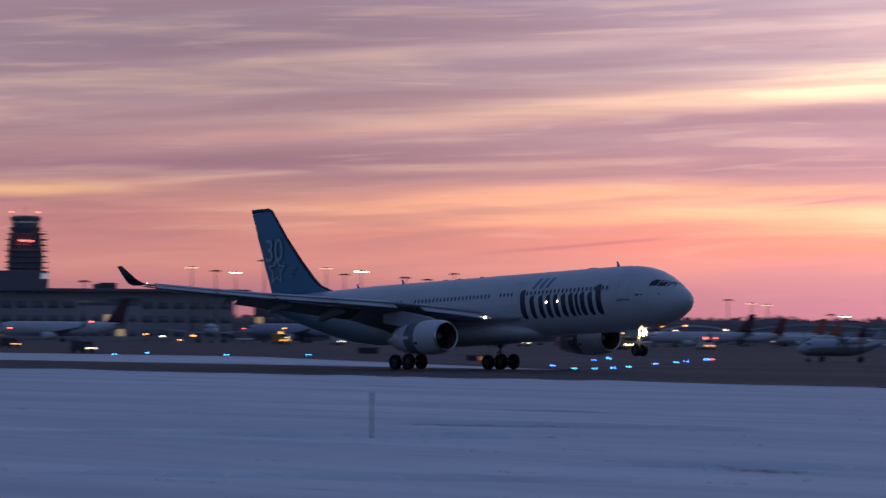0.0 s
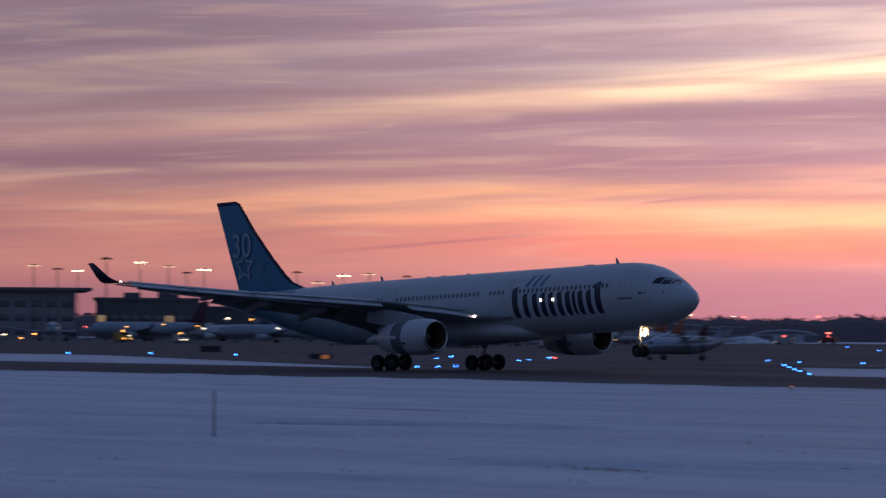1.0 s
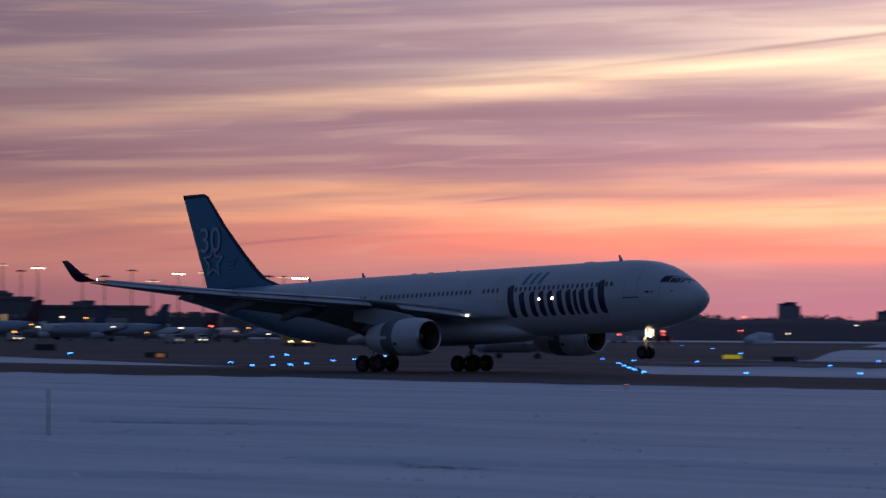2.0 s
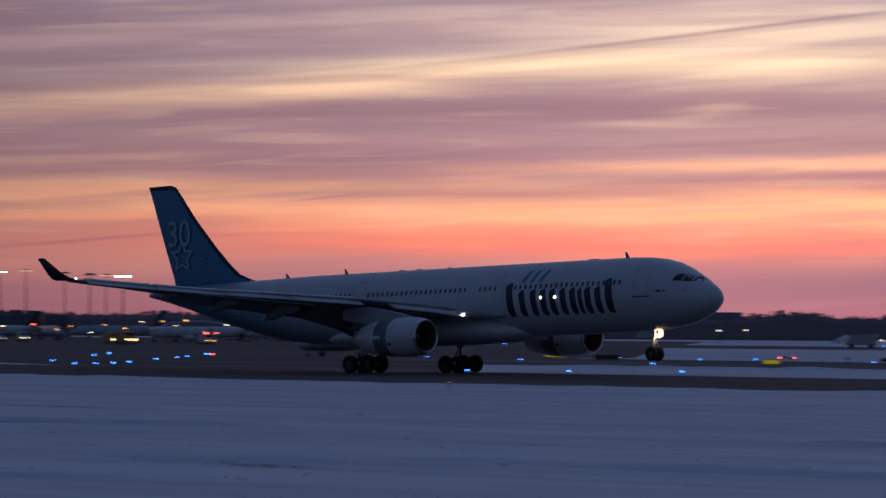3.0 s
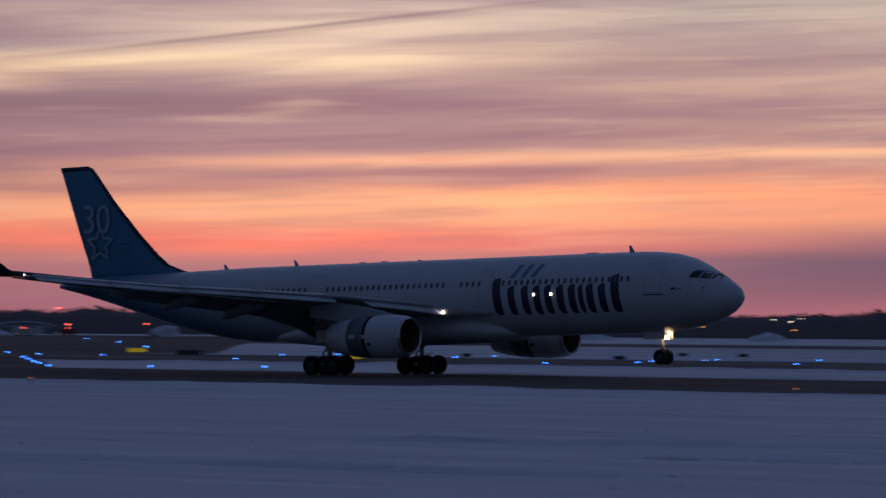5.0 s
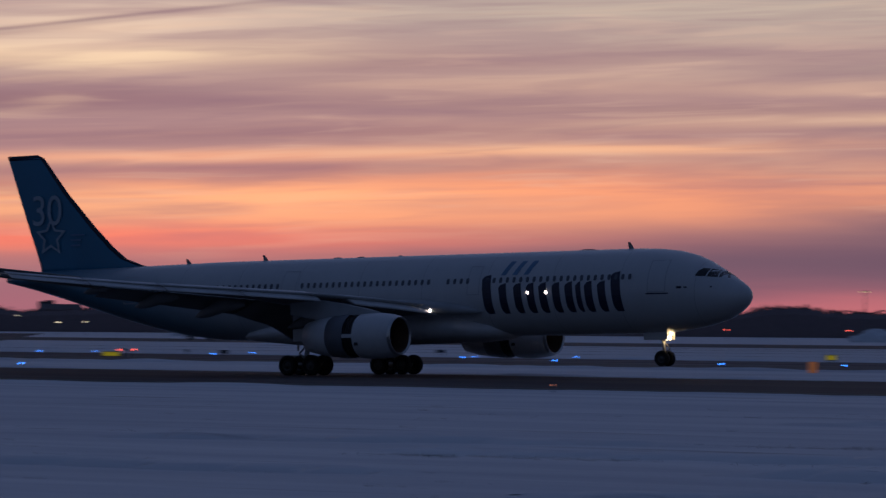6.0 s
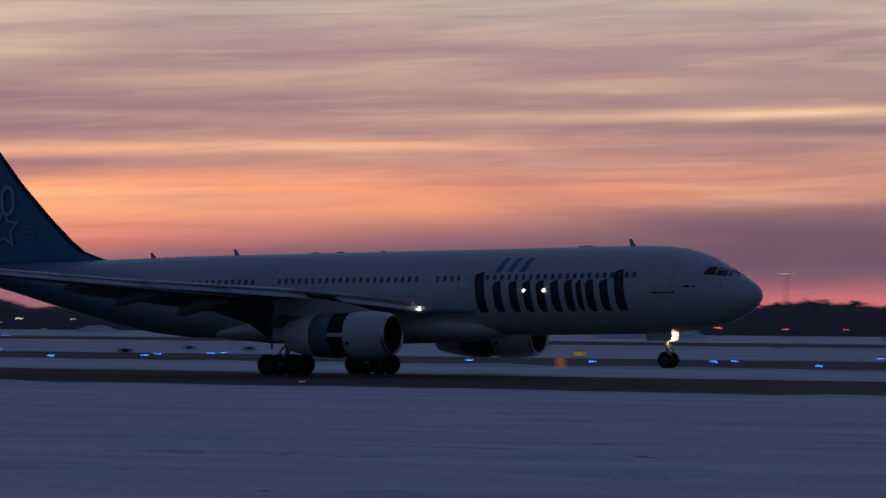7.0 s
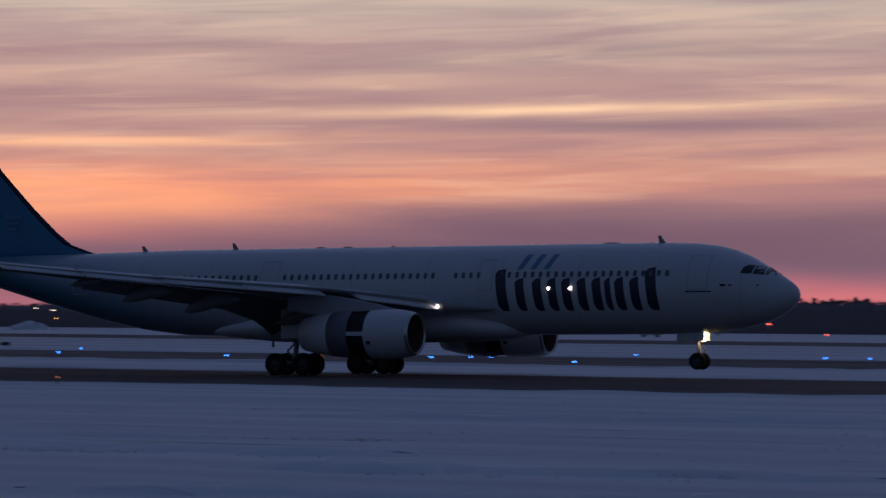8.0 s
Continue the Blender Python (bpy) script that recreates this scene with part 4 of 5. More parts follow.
def edge_light(b, d, lens, label, group, r=0.15):
    """A small airfield lamp on a short stake."""
    t = thing("airfield_light", Matrix.Translation(polar(b, d)), label, "airfield light", group)
    bm = tube(bmesh.new(), (0, 0, -0.06), (0, 0, 0.26), 0.03, n=8)
    tube(bm, (0, 0, 0.22), (0, 0, 0.28), 0.07, 0.09, n=10)
    part("stake", bm, GALV, t, smooth=True)
    bm = bmesh.new()
    loft(bm, [circle((0, 0, z), (1, 0, 0), (0, 1, 0), q, 12) for z, q in ((0.28, r * 0.8), (0.30, r), (0.30 + r, r * 0.95), (0.30 + 1.5 * r, r * 0.5), (0.31 + 1.6 * r, 0.02))])
    part("lens", bm, lens, t, smooth=True)
    return t


BLUE = [(-56.66, 483), (-56.17, 524), (-55.00, 486), (-53.79, 497), (-52.53, 476), (-50.16, 359), (-49.84, 331), (-49.55, 439), (-49.53, 333), (-49.33, 472)]
BLUE += [(-49.27, 340), (-49.03, 352), (-48.64, 388), (-48.33, 413), (-48.18, 430), (-47.88, 464), (-44.64, 445), (-44.40, 381), (-44.33, 355), (-44.25, 333)]
BLUE += [(-44.18, 422), (-44.17, 318), (-44.03, 296), (-43.47, 969), (-43.24, 412), (-43.01, 768), (-42.60, 585), (-42.52, 294), (-41.77, 453), (-41.28, 375)]
BLUE += [(-40.84, 297), (-40.57, 436), (-39.76, 443), (-38.01, 413), (-37.87, 943), (-37.43, 435), (-37.34, 884), (-36.68, 351), (-35.30, 365), (-35.10, 382)]
BLUE += [(-34.31, 396), (-34.13, 405), (-32.96, 361), (-32.63, 408), (-30.48, 341), (-28.66, 335), (-27.45, 342), (-26.86, 346), (-26.56, 354), (-25.32, 313), (-24.41, 398), (-21.61, 374), (-20.96, 373)]
for b, d in BLUE:
    edge_light(b, d, BLUEGLOW, "blue glowing taxiway edge light on a short stake", "taxiway edge lights", 0.075 if d < 450 else 0.11)
for b, d in ((-32.97, 204), (-44.29, 225)):
    edge_light(b, d, EDGEGLOW, "orange-red glowing runway edge light on a short stake", "runway edge lights", 0.045)
edge_light(-47.80, 462, REDGLOW, "red glowing light beside a blue taxiway light", "stop lights", 0.12)


def guide_sign(b, d, w, h, face, label, turn=0.0, legs=3):
    """A low lit guidance sign: cabinet, face, legs."""
    t = thing("guidance_sign", Matrix.Translation(polar(b, d)) @ pose(0, 0, 0, 0, 0, -b + turn), label, "airfield sign", "guidance signs")
    part("cabinet", boxes(((-w / 2, -0.14, 0.22), (w / 2, 0.14, 0.22 + h)), bevel=0.03), SIGNDARK, t)
    part("face", boxes(((-w / 2 + 0.06, -0.165, 0.28), (w / 2 - 0.06, -0.142, 0.16 + h))), face, t, "plain sign face")
    for i in range(legs):
        x = (i / (legs - 1) - 0.5) * w * 0.8
        part("leg", tube(bmesh.new(), (x, 0, -0.06), (x, 0, 0.26), 0.04, n=8), GALV, t)
    return t


guide_sign(-42.73, 469, 2.3, 0.62, SIGNYELLOW, "low yellow lit taxiway guidance sign in snow")
guide_sign(-39.52, 386, 1.7, 0.5, SIGNYELLOW, "low yellow lit taxiway guidance sign in snow")
guide_sign(-28.86, 407, 1.1, 0.6, SIGNYELLOW, "small yellow lit taxiway guidance sign in snow")
guide_sign(-41.95, 440, 2.9, 0.55, SIGNDARK, "long dark unlit guidance sign seen from behind")
guide_sign(-51.26, 432, 2.6, 0.6, SIGNDARK, "long dark unlit guidance sign beside the runway")
guide_sign(-51.20, 430, 1.0, 0.55, ORANGE, "dull orange guidance sign beside the runway")
guide_sign(-35.58, 415, 1.3, 0.4, SIGNDARK, "small dark unlit guidance sign seen from behind")
guide_sign(-37.85, 438, 1.0, 0.4, SIGNDARK, "small dark unlit guidance sign seen from behind")
guide_sign(-34.64, 478, 1.1, 0.4, SIGNDARK, "small dark unlit guidance sign seen from behind")
guide_sign(-33.75, 470, 1.2, 0.4, SIGNDARK, "small dark unlit guidance sign seen from behind")
guide_sign(-52.9, 560, 3.0, 0.9, SIGNDARK, "long dark unlit guidance sign on the apron edge")
# two red obstruction lights above the sign, an orange marker drum by the runway
for b in (-39.40, -39.18):
    edge_light(b, 470, REDGLOW, "red glowing obstruction light above snow", "obstruction lights", 0.13)
drum = thing("marker_drum", Matrix.Translation(polar(-29.13, 311)), "orange round runway marker drum on snow", "marker")
bm = bmesh.new()
loft(bm, [circle((0, 0, z), (1, 0, 0), (0, 1, 0), q, 18) for z, q in ((-0.06, 0.33), (0.1, 0.36), (0.35, 0.34), (0.6, 0.36), (0.8, 0.3), (0.86, 0.1))])
part("drum_body", bm, ORANGE, drum, smooth=True)

post = thing("marker_post", Matrix.Translation(polar(-52.84, 123)), "thin grey snow marker post with a reflective cap", "marker post")
part("pole", tube(bmesh.new(), (0, 0, -0.06), (0, 0, 1.34), 0.032, 0.028, n=10), GALV, post, smooth=True)
part("cap", boxes(((-0.09, -0.02, 1.18), (0.09, 0.02, 1.42)), bevel=0.015), WHITE, post, "pale reflective cap")
for b, d, hgt in ((-39.34, 397, 0.9), (-39.25, 405, 0.7), (-38.4, 425, 0.6), (-25.9, 520, 0.8)):
    p2 = thing("marker_post", Matrix.Translation(polar(b, d)), "short dark marker post standing in the snow", "marker post", "marker posts")
    part("pole", tube(bmesh.new(), (0, 0, -0.06), (0, 0, hgt), 0.06, 0.05, n=8), GALV, p2, smooth=True)
    part("cap", boxes(((-0.16, -0.1, hgt - 0.1), (0.16, 0.1, hgt + 0.14)), bevel=0.02), SIGNDARK, p2)

# tufts of dead grass that stick out of the snow, scattered and along the wind-swept crests
bm = bmesh.new()
rng = random.Random(5)
spots = [polar(rng.uniform(-59, -20) + rng.gauss(0, 0.2), rng.uniform(72, 170)) for _ in range(110)]
for b0, d0, b1, d1, count in ((-53, 141, -49.6, 138, 45), (-51.8, 128, -49.8, 126, 22), (-43.8, 100, -38.5, 95, 60), (-47.8, 96, -46, 94, 18), (-36.5, 103, -31.0, 98, 40), (-26.2, 88, -22.4, 86, 34), (-31, 112, -27, 110, 20)):
    for _ in range(count):
        k = rng.betavariate(2, 2)
        spots.append(polar(b0 + (b1 - b0) * k, d0 + (d1 - d0) * k + rng.gauss(0, 0.5)))
for c in spots:
    for _ in range(7):
        a, l = rng.uniform(0, 6.28), rng.uniform(0.05, 0.13)
        o = c + Vector((rng.gauss(0, 0.55), rng.gauss(0, 0.18), -0.08))
        tip = o + Vector((math.cos(a) * 0.1, math.sin(a) * 0.1, l))
        w = Vector((math.sin(a), -math.cos(a), 0)) * 0.012
        bm.faces.new([bm.verts.new(o - w), bm.verts.new(o + w), bm.verts.new(tip)])
tagged(new("dead_grass", mesh_of(bm, GRASS)), "sparse dead grass blades poking through snow", "grass", kind="stuff")


# ---- floodlight masts ----
def mast(b, d, el, lit):
    """A tall mast with a ring of floodlights."""
    top = 3.31 + d * math.tan(radians(el))
    t = thing("floodlight_mast", Matrix.Translation(polar(b, d)) @ pose(0, 0, 0, 0, 0, -b), "tall steel apron floodlight mast with a lamp ring" + (", lit" if lit else ", unlit"), "light mast", "apron floodlight masts")
    part("pole", tube(bmesh.new(), (0, 0, -0.1), (0, 0, top), 0.28, 0.14, n=10), GALV, t, smooth=True)
    part("base", boxes(((-0.7, -0.7, -0.1), (0.7, 0.7, 0.6)), bevel=0.08), CONCRETE, t)
    ring = bmesh.new()
    loft(ring, [circle((0, 0, z), (1, 0, 0), (0, 1, 0), q, 20) for z, q in ((top - 0.15, 0.3), (top - 0.2, 1.45), (top + 0.1, 1.5), (top + 0.25, 0.3))])
    part("lamp_ring", ring, SIGNDARK, t)
    for i in range(8):
        a = 2 * math.pi * i / 8
        glow = lit if (lit and math.sin(a) < 0.1) else SIGNDARK
        c = Vector((1.5 * math.cos(a), 1.5 * math.sin(a), top - 0.25))
        head = boxes((c - Vector((0.28, 0.2, 0.18)), c + Vector((0.28, 0.2, 0.18))), bevel=0.05)
        part("floodlight", head, glow, t)
    return t


FLOODHOT = mat("flood_hot", (0.9, 0.8, 0.6), 0.3, glow=(1.0, 0.72, 0.42), power=10)
FLOODDIM = mat("flood_dim", (0.9, 0.8, 0.6), 0.3, glow=(1.0, 0.66, 0.38), power=1.6)
MASTS = [(-57.11, 0.73, None), (-55.52, 0.95, FLOODDIM), (-55.17, 0.90, None), (-54.87, 0.88, FLOODHOT), (-54.45, 1.06, None), (-53.95, 1.01, FLOODHOT), (-53.53, 0.95, FLOODDIM), (-53.26, 0.86, None), (-53.01, 0.91, FLOODHOT)]
MASTS += [(-52.36, 0.82, None), (-52.03, 0.79, None), (-51.63, 0.88, None), (-51.32, 0.73, FLOODDIM), (-50.94, 0.84, FLOODHOT), (-50.56, 0.86, FLOODDIM), (-49.99, 0.83, None), (-49.62, 0.81, None), (-49.38, 0.80, FLOODDIM)]
for k, (b, el, lit) in enumerate(MASTS):
    mast(b, 1150 + 90 * (k % 4), el, lit)
mast(-49.13, 1000, 0.79, mat("flood_glare", (0.9, 0.8, 0.6), 0.3, glow=(1.0, 0.76, 0.46), power=30))
for b, el, lit in ((-47.57, 0.52, None), (-47.22, 0.47, FLOODDIM), (-46.99, 0.45, FLOODDIM), (-46.05, 0.31, None), (-45.85, 0.29, FLOODHOT), (-48.3, 0.42, None), (-28.37, 0.59, FLOODDIM), (-25.8, 0.83, FLOODDIM), (-23.2, 0.73, None), (-23.2, 0.66, FLOODDIM)):
    mast(b, 1500, el, lit)


# ---- control tower and terminal ----
def ngon(cx, cy, z, r, n=8, turn=0.39):
    return [Vector((cx + r * math.cos(turn + 2 * math.pi * i / n), cy + r * math.sin(turn + 2 * math.pi * i / n), z)) for i in range(n)]


def control_tower():
    d, b = 1450, -57.98
    t = thing("control_tower", Matrix.Translation(polar(b, d)) @ pose(0, 0, 0, 0, 0, -b), "dark concrete airport control tower with glazed cab and red beacons", "control tower")
    H = 3.31 + d * math.tan(radians(1.72))
    shaft = part("shaft", loft(bmesh.new(), [ngon(0, 0, z, r, 4, 0.785) for z, r in ((0, 9.0), (H - 22, 9.0), (H - 14, 9.0), (H - 7.5, 8.0))]), CLADDING, t, "dark clad tower shaft")
    for z in range(6, int(H - 24), 4):
        part("window_band", loft(bmesh.new(), [ngon(0, 0, zz, 9.06, 4, 0.785) for zz in (z, z + 1.3)]), FACADE_GLASS, shaft)
    part("office_base", boxes(((-11, -8.5, 0), (8.6, 8.5, H - 21.5)), bevel=0.2), CLADDING, t, "wide dark office block at the tower's foot")
    # open service galleries stepped up the tower, each with its rail
    for k in range(7):
        z, r = H - 20.5 + 2.1 * k, 7.4 + 0.35 * (k % 2) - 0.12 * k
        part("gallery", boxes(((-r, -r, z), (r + 0.9, r, z + 0.35)), bevel=0.05), GALV, t)
        part("gallery_rail", boxes(((-r, -r, z + 1.0), (r + 0.9, -r + 0.12, z + 1.12))), GALV, t)
    part("cab_floor", loft(bmesh.new(), [ngon(0, 0, z, r) for z, r in ((H - 7.5, 5.4), (H - 5.6, 6.4), (H - 5.2, 6.4))]), CLADDING, t)
    part("cab_glass", loft(bmesh.new(), [ngon(0, 0, z, r) for z, r in ((H - 5.2, 4.9), (H - 2.6, 5.5))]), FACADE_GLASS, t, "dark cab glazing")
    part("cab_light", loft(bmesh.new(), [ngon(0, 0, z, 5.35) for z in (H - 3.4, H - 3.0)]), PALELIT, t, "dim lit strip under the cab roof")
    for i in range(8):
        a, c = ngon(0, 0, H - 5.2, 5.0)[i], ngon(0, 0, H - 2.6, 5.6)[i]
        part("mullion", tube(bmesh.new(), a, c, 0.16, n=6), SIGNDARK, t)
    part("cab_roof", loft(bmesh.new(), [ngon(0, 0, z, r) for z, r in ((H - 2.6, 6.0), (H - 1.6, 6.2), (H - 0.9, 4.6))]), CLADDING, t)
    part("antenna", tube(bmesh.new(), (0, 0, H - 1.5), (0, 0, H + 3.5), 0.12, 0.05, n=6), GALV, t)
    for x, y, z in ((-5.2, -3, H + 0.4), (4.6, -3, H + 0.4), (-1.5, -8.0, H - 10.4), (0.4, -8.0, H - 10.4), (2.2, -8.0, H - 10.5)):
        bm = bmesh.new()
        bmesh.ops.create_icosphere(bm, subdivisions=2, radius=0.42)
        bmesh.ops.scale(bm, vec=(1.3, 1, 0.7), verts=bm.verts[:])
        part("beacon", bm, REDGLOW, t, "red obstruction beacon", at=(x, y, z), smooth=True)
        part("beacon_arm", tube(bmesh.new(), (x, y, z - 1.6), (x, y, z), 0.08, n=6), GALV, t)
    part("lit_office", boxes(((6.0, -8.9, H - 24.5), (8.8, -8.45, H - 22.5))), PALELIT, t, "bright lit office window")


control_tower()


def hall(name, b0, b1, d, el, material, label, overhang=0.0, bays=8, depth=60, lit=0.15, seed=1):
    """A long flat-roofed airport building across the bearings b0 to b1, its roof at elevation el: walls, roof, window bays."""
    mid = (b0 + b1) / 2
    w = 2 * d * math.tan(radians((b1 - b0) / 2))
    H = 3.31 + d * math.tan(radians(el))
    t = thing(name, Matrix.Translation(polar(mid, d)) @ pose(0, 0, 0, 0, 0, -mid), label, "building", "airport buildings")
    part("wall", boxes(((-w / 2, 0, -0.1), (w / 2, depth, H - 1.2))), material, t)
    part("roof", boxes(((-w / 2 - overhang, -overhang * 0.7, H - 1.2), (w / 2 + overhang, depth + 2, H)), bevel=0.15), CLADDING, t)
    r = random.Random(seed)
    step = w / bays
    shape = {}
    for k in range(bays):
        for lev in range(max(1, int((H - 3) // 5))):
            x, z = -w / 2 + (k + 0.5) * step, 1.4 + lev * 5
            glow = LITROOM if r.random() < lit else FACADE_GLASS
            if glow.name not in shape:
                shape[glow.name] = mesh_of(boxes(((-step * 0.36, -0.12, 0), (step * 0.36, 0.1, 2.4))), glow)
            win = part("window", shape[glow.name], None, t, at=(x, 0, z))
    for k in range(3):
        x = -w / 2 + r.uniform(0.1, 0.9) * w
        part("roof_unit", boxes(((x - 3, 8, H), (x + 3, 14, H + r.uniform(1.2, 2.4))), bevel=0.1), CLADDING, t)
    return t


hall("terminal", -58.6, -54.9, 1420, 0.62, CONCRETE, "grey flat-roofed airport terminal with thin dark overhanging roof", 6, 16, 80, 0.10, 2)
hall("terminal_annex", -57.2, -56.3, 1330, 0.42, CONCRETE, "grey concrete terminal annex beside the tower", 0, 5, 50, 0.1, 3)
hall("terminal_wing", -54.6, -53.1, 1450, 0.48, CLADDING, "low dark terminal wing with flat roof", 1, 9, 60, 0.15, 4)
hall("terminal_wing", -53.3, -51.4, 1500, 0.36, CLADDING, "low dark terminal wing with a lit window strip", 1, 12, 60, 0.2, 5)
hall("cargo_building", -51.6, -49.9, 1560, 0.20, CLADDING, "dark cargo building behind parked aircraft", 0, 12, 60, 0.15, 6)
hall("office_building", -42.05, -41.72, 2350, 0.42, CLADDING, "small dark office block above distant trees", 0, 4, 20, 0.0, 7)
hall("far_building", -40.6, -39.95, 2300, 0.31, CLADDING, "low flat dark building among distant trees", 0, 6, 20, 0.0, 8)
hall("lit_strip_building", -52.25, -51.7, 1440, 0.22, CONCRETE, "low building with a row of warm lit windows", 0, 7, 20, 1.0, 9)


def hangar(b0, b1, d, el, label):
    """A wide shed with a low curved roof."""
    mid = (b0 + b1) / 2
    w = 2 * d * math.tan(radians((b1 - b0) / 2))
    H = 3.31 + d * math.tan(radians(el))
    t = thing("hangar", Matrix.Translation(polar(mid, d)) @ pose(0, 0, 0, 0, 0, -mid), label, "hangar", "airport buildings")
    prof = [(-w / 2, H * 0.62)] + [(w * (i / 12 - 0.5), H * (0.62 + 0.38 * math.sin(math.pi * i / 12) ** 0.7)) for i in range(1, 12)] + [(w / 2, H * 0.62)]
    part("roof", loft(bmesh.new(), [[Vector((x, y, z)) for x, z in prof] + [Vector((x, y, z - 0.6)) for x, z in prof[::-1]] for y in (-1, 60)]), SHED, t, "pale sheet metal roof")
    part("wall", boxes(((-w / 2 + 0.5, 0, -0.1), (w / 2 - 0.5, 58, H * 0.62))), SHED, t)
    n = 9
    for k in range(n):
        x = -w / 2 + (k + 0.5) * w / n
        part("door_panel", boxes(((x - w / n * 0.47, -0.3, 0), (x + w / n * 0.47, -0.05, H * 0.55)), bevel=0.05), CLADDING if k % 3 else SHED, t)


hangar(-47.3, -45.2, 1500, 0.17, "wide pale metal aircraft hangar with low curved roof")
hangar(-48.6, -47.5, 1620, 0.14, "pale metal aircraft hangar behind parked aircraft")
hangar(-44.9, -43.9, 1700, 0.08, "low pale metal shed at the apron's edge")


# ---- parked aircraft ----
TAILRED = mat("tail_red", (0.22, 0.02, 0.025), 0.4, grain=0.2, stain=0.3)
TAILDARK = mat("tail_dark", (0.09, 0.018, 0.024), 0.4, grain=0.2, stain=0.3)
TAILBLUE = mat("tail_blue", (0.06, 0.08, 0.14), 0.4, grain=0.2, stain=0.3)
TAILORANGE = mat("tail_orange", (0.50, 0.12, 0.05), 0.4, grain=0.2, stain=0.3)
JETGREY = mat("jet_pale_blue", (0.42, 0.47, 0.54), 0.4, grain=0.2, stain=0.3)


def parked_jet(b, d, heading, size, paint, tail, label):
    """A narrow-body jet at rest, nose along x: body, wings, engines, fin, tailplanes, wheels. heading: degrees from facing the viewer's right."""
    k = size / 37.0
    t = thing("parked_jet", Matrix.Translation(polar(b, d)) @ pose(0, 0, 0, 0, 0, -b + heading), label, "parked aircraft", "parked jets")
    prof = [(18.5, 3.3, 0.05), (18.2, 3.3, 0.55), (17.2, 3.4, 1.2), (15.6, 3.6, 1.7), (13, 3.75, 1.97), (4, 3.75, 1.97), (-6, 3.75, 1.97), (-10, 3.95, 1.8), (-14, 4.4, 1.25), (-17, 4.8, 0.6), (-18.5, 5.0, 0.15)]
    body = part("fuselage", loft(bmesh.new(), [circle((x * k, 0, z * k), (0, 1, 0), (0, 0, 1), r * k, 20) for x, z, r in prof]), paint, t, smooth=True)
    fin = [[Vector((p.x * k, p.z * k, z * k)) for p in wing_ring((le, 0, 0), (te, 0, 0), th)] for z, le, te, th in ((5.0, -11.2, -17.2, 0.5), (6.2, -12.8, -17.5, 0.45), (11.8, -16.6, -18.9, 0.2))]
    part("fin", loft(bmesh.new(), fin), tail, t, "coloured tail fin", smooth=True)
    for s in (-1, 1):
        rings = [wing_ring((x * k, s * y * k, z * k), ((x - c) * k, s * y * k, z * k), th * k) for y, x, z, c, th in ((1, 4.5, 2.7, 7, 0.9), (6, 1.4, 3.1, 4, 0.5), (16.5, -5.2, 4.2, 1.5, 0.18), (17.0, -6.2, 5.6, 0.7, 0.1))]
        part("wing", loft(bmesh.new(), rings), JETGREY, t, smooth=True)
        rings = [wing_ring((x * k, s * y * k, z * k), ((x - c) * k, s * y * k, z * k), th * k) for y, x, z, c, th in ((0.5, -14, 4.9, 3.6, 0.35), (6.2, -17.4, 5.5, 1.3, 0.12))]
        part("tailplane", loft(bmesh.new(), rings), JETGREY, t, smooth=True)
        part("engine", lathe(bmesh.new(), [(5.3 * k, 0.85 * k), (5.5 * k, 1.0 * k), (4.3 * k, 1.12 * k), (2.4 * k, 1.0 * k), (1.2 * k, 0.6 * k), (1.0 * k, 0.05)], (0, s * 5.7 * k, 1.75 * k), 18), paint, t, smooth=True)
        bm = tube(bmesh.new(), (-0.6 * k, s * 3.8 * k, 0.5 * k), (-0.6 * k, s * 3.8 * k, 2.8 * k), 0.16 * k, n=8)
        tube(bm, (-0.6 * k, s * 3.8 * k - 0.5 * k, 0.56 * k), (-0.6 * k, s * 3.8 * k + 0.5 * k, 0.56 * k), 0.58 * k, n=16)
        part("main_wheels", bm, RUBBER, t)
    bm = tube(bmesh.new(), (12.2 * k, 0, 0.4 * k), (12.2 * k, 0, 2.4 * k), 0.1 * k, n=8)
    tube(bm, (12.2 * k, -0.3 * k, 0.38 * k), (12.2 * k, 0.3 * k, 0.38 * k), 0.38 * k, n=14)
    part("nose_wheels", bm, RUBBER, t)
    part("window_row", boxes(*[(((-11 + i * 0.9) * k, -1.99 * k, 4.15 * k), ((-10.7 + i * 0.9) * k, -1.9 * k, 4.5 * k)) for i in range(28)]), PANE, body)
    part("flight_deck_window", boxes(((16.2 * k, -1.45 * k, 4.3 * k), (17.0 * k, 1.45 * k, 4.75 * k)), bevel=0.1), GLASS, body)
    return t


parked_jet(-57.45, 1068, 180, 37, WHITE, TAILDARK, "white narrow-body jet with dark red tail parked on apron")
parked_jet(-55.23, 1110, -90, 36, JETGREY, TAILBLUE, "pale grey jet parked nose-on to the airfield")
parked_jet(-53.85, 1130, 165, 37, JETGREY, TAILDARK, "pale blue-grey jet parked beside the terminal")
parked_jet(-52.75, 1200, 172, 33, WHITE, TAILBLUE, "white jet with dark tail parked at the gates")
parked_jet(-51.95, 1080, 176, 33, JETGREY, TAILBLUE, "pale grey jet parked at the gates")
parked_jet(-51.0, 1180, 170, 27, WHITE, TAILDARK, "white jet parked behind service vehicles")
parked_jet(-50.2, 1100, -80, 27, WHITE, TAILRED, "white jet parked nose-on beside apron lamps")
parked_jet(-49.2, 1150, 172, 28, JETGREY, TAILBLUE, "pale grey jet with grey tail parked on apron")
parked_jet(-48.5, 1000, -70, 26, WHITE, TAILDARK, "white jet parked nose-on among apron vehicles")
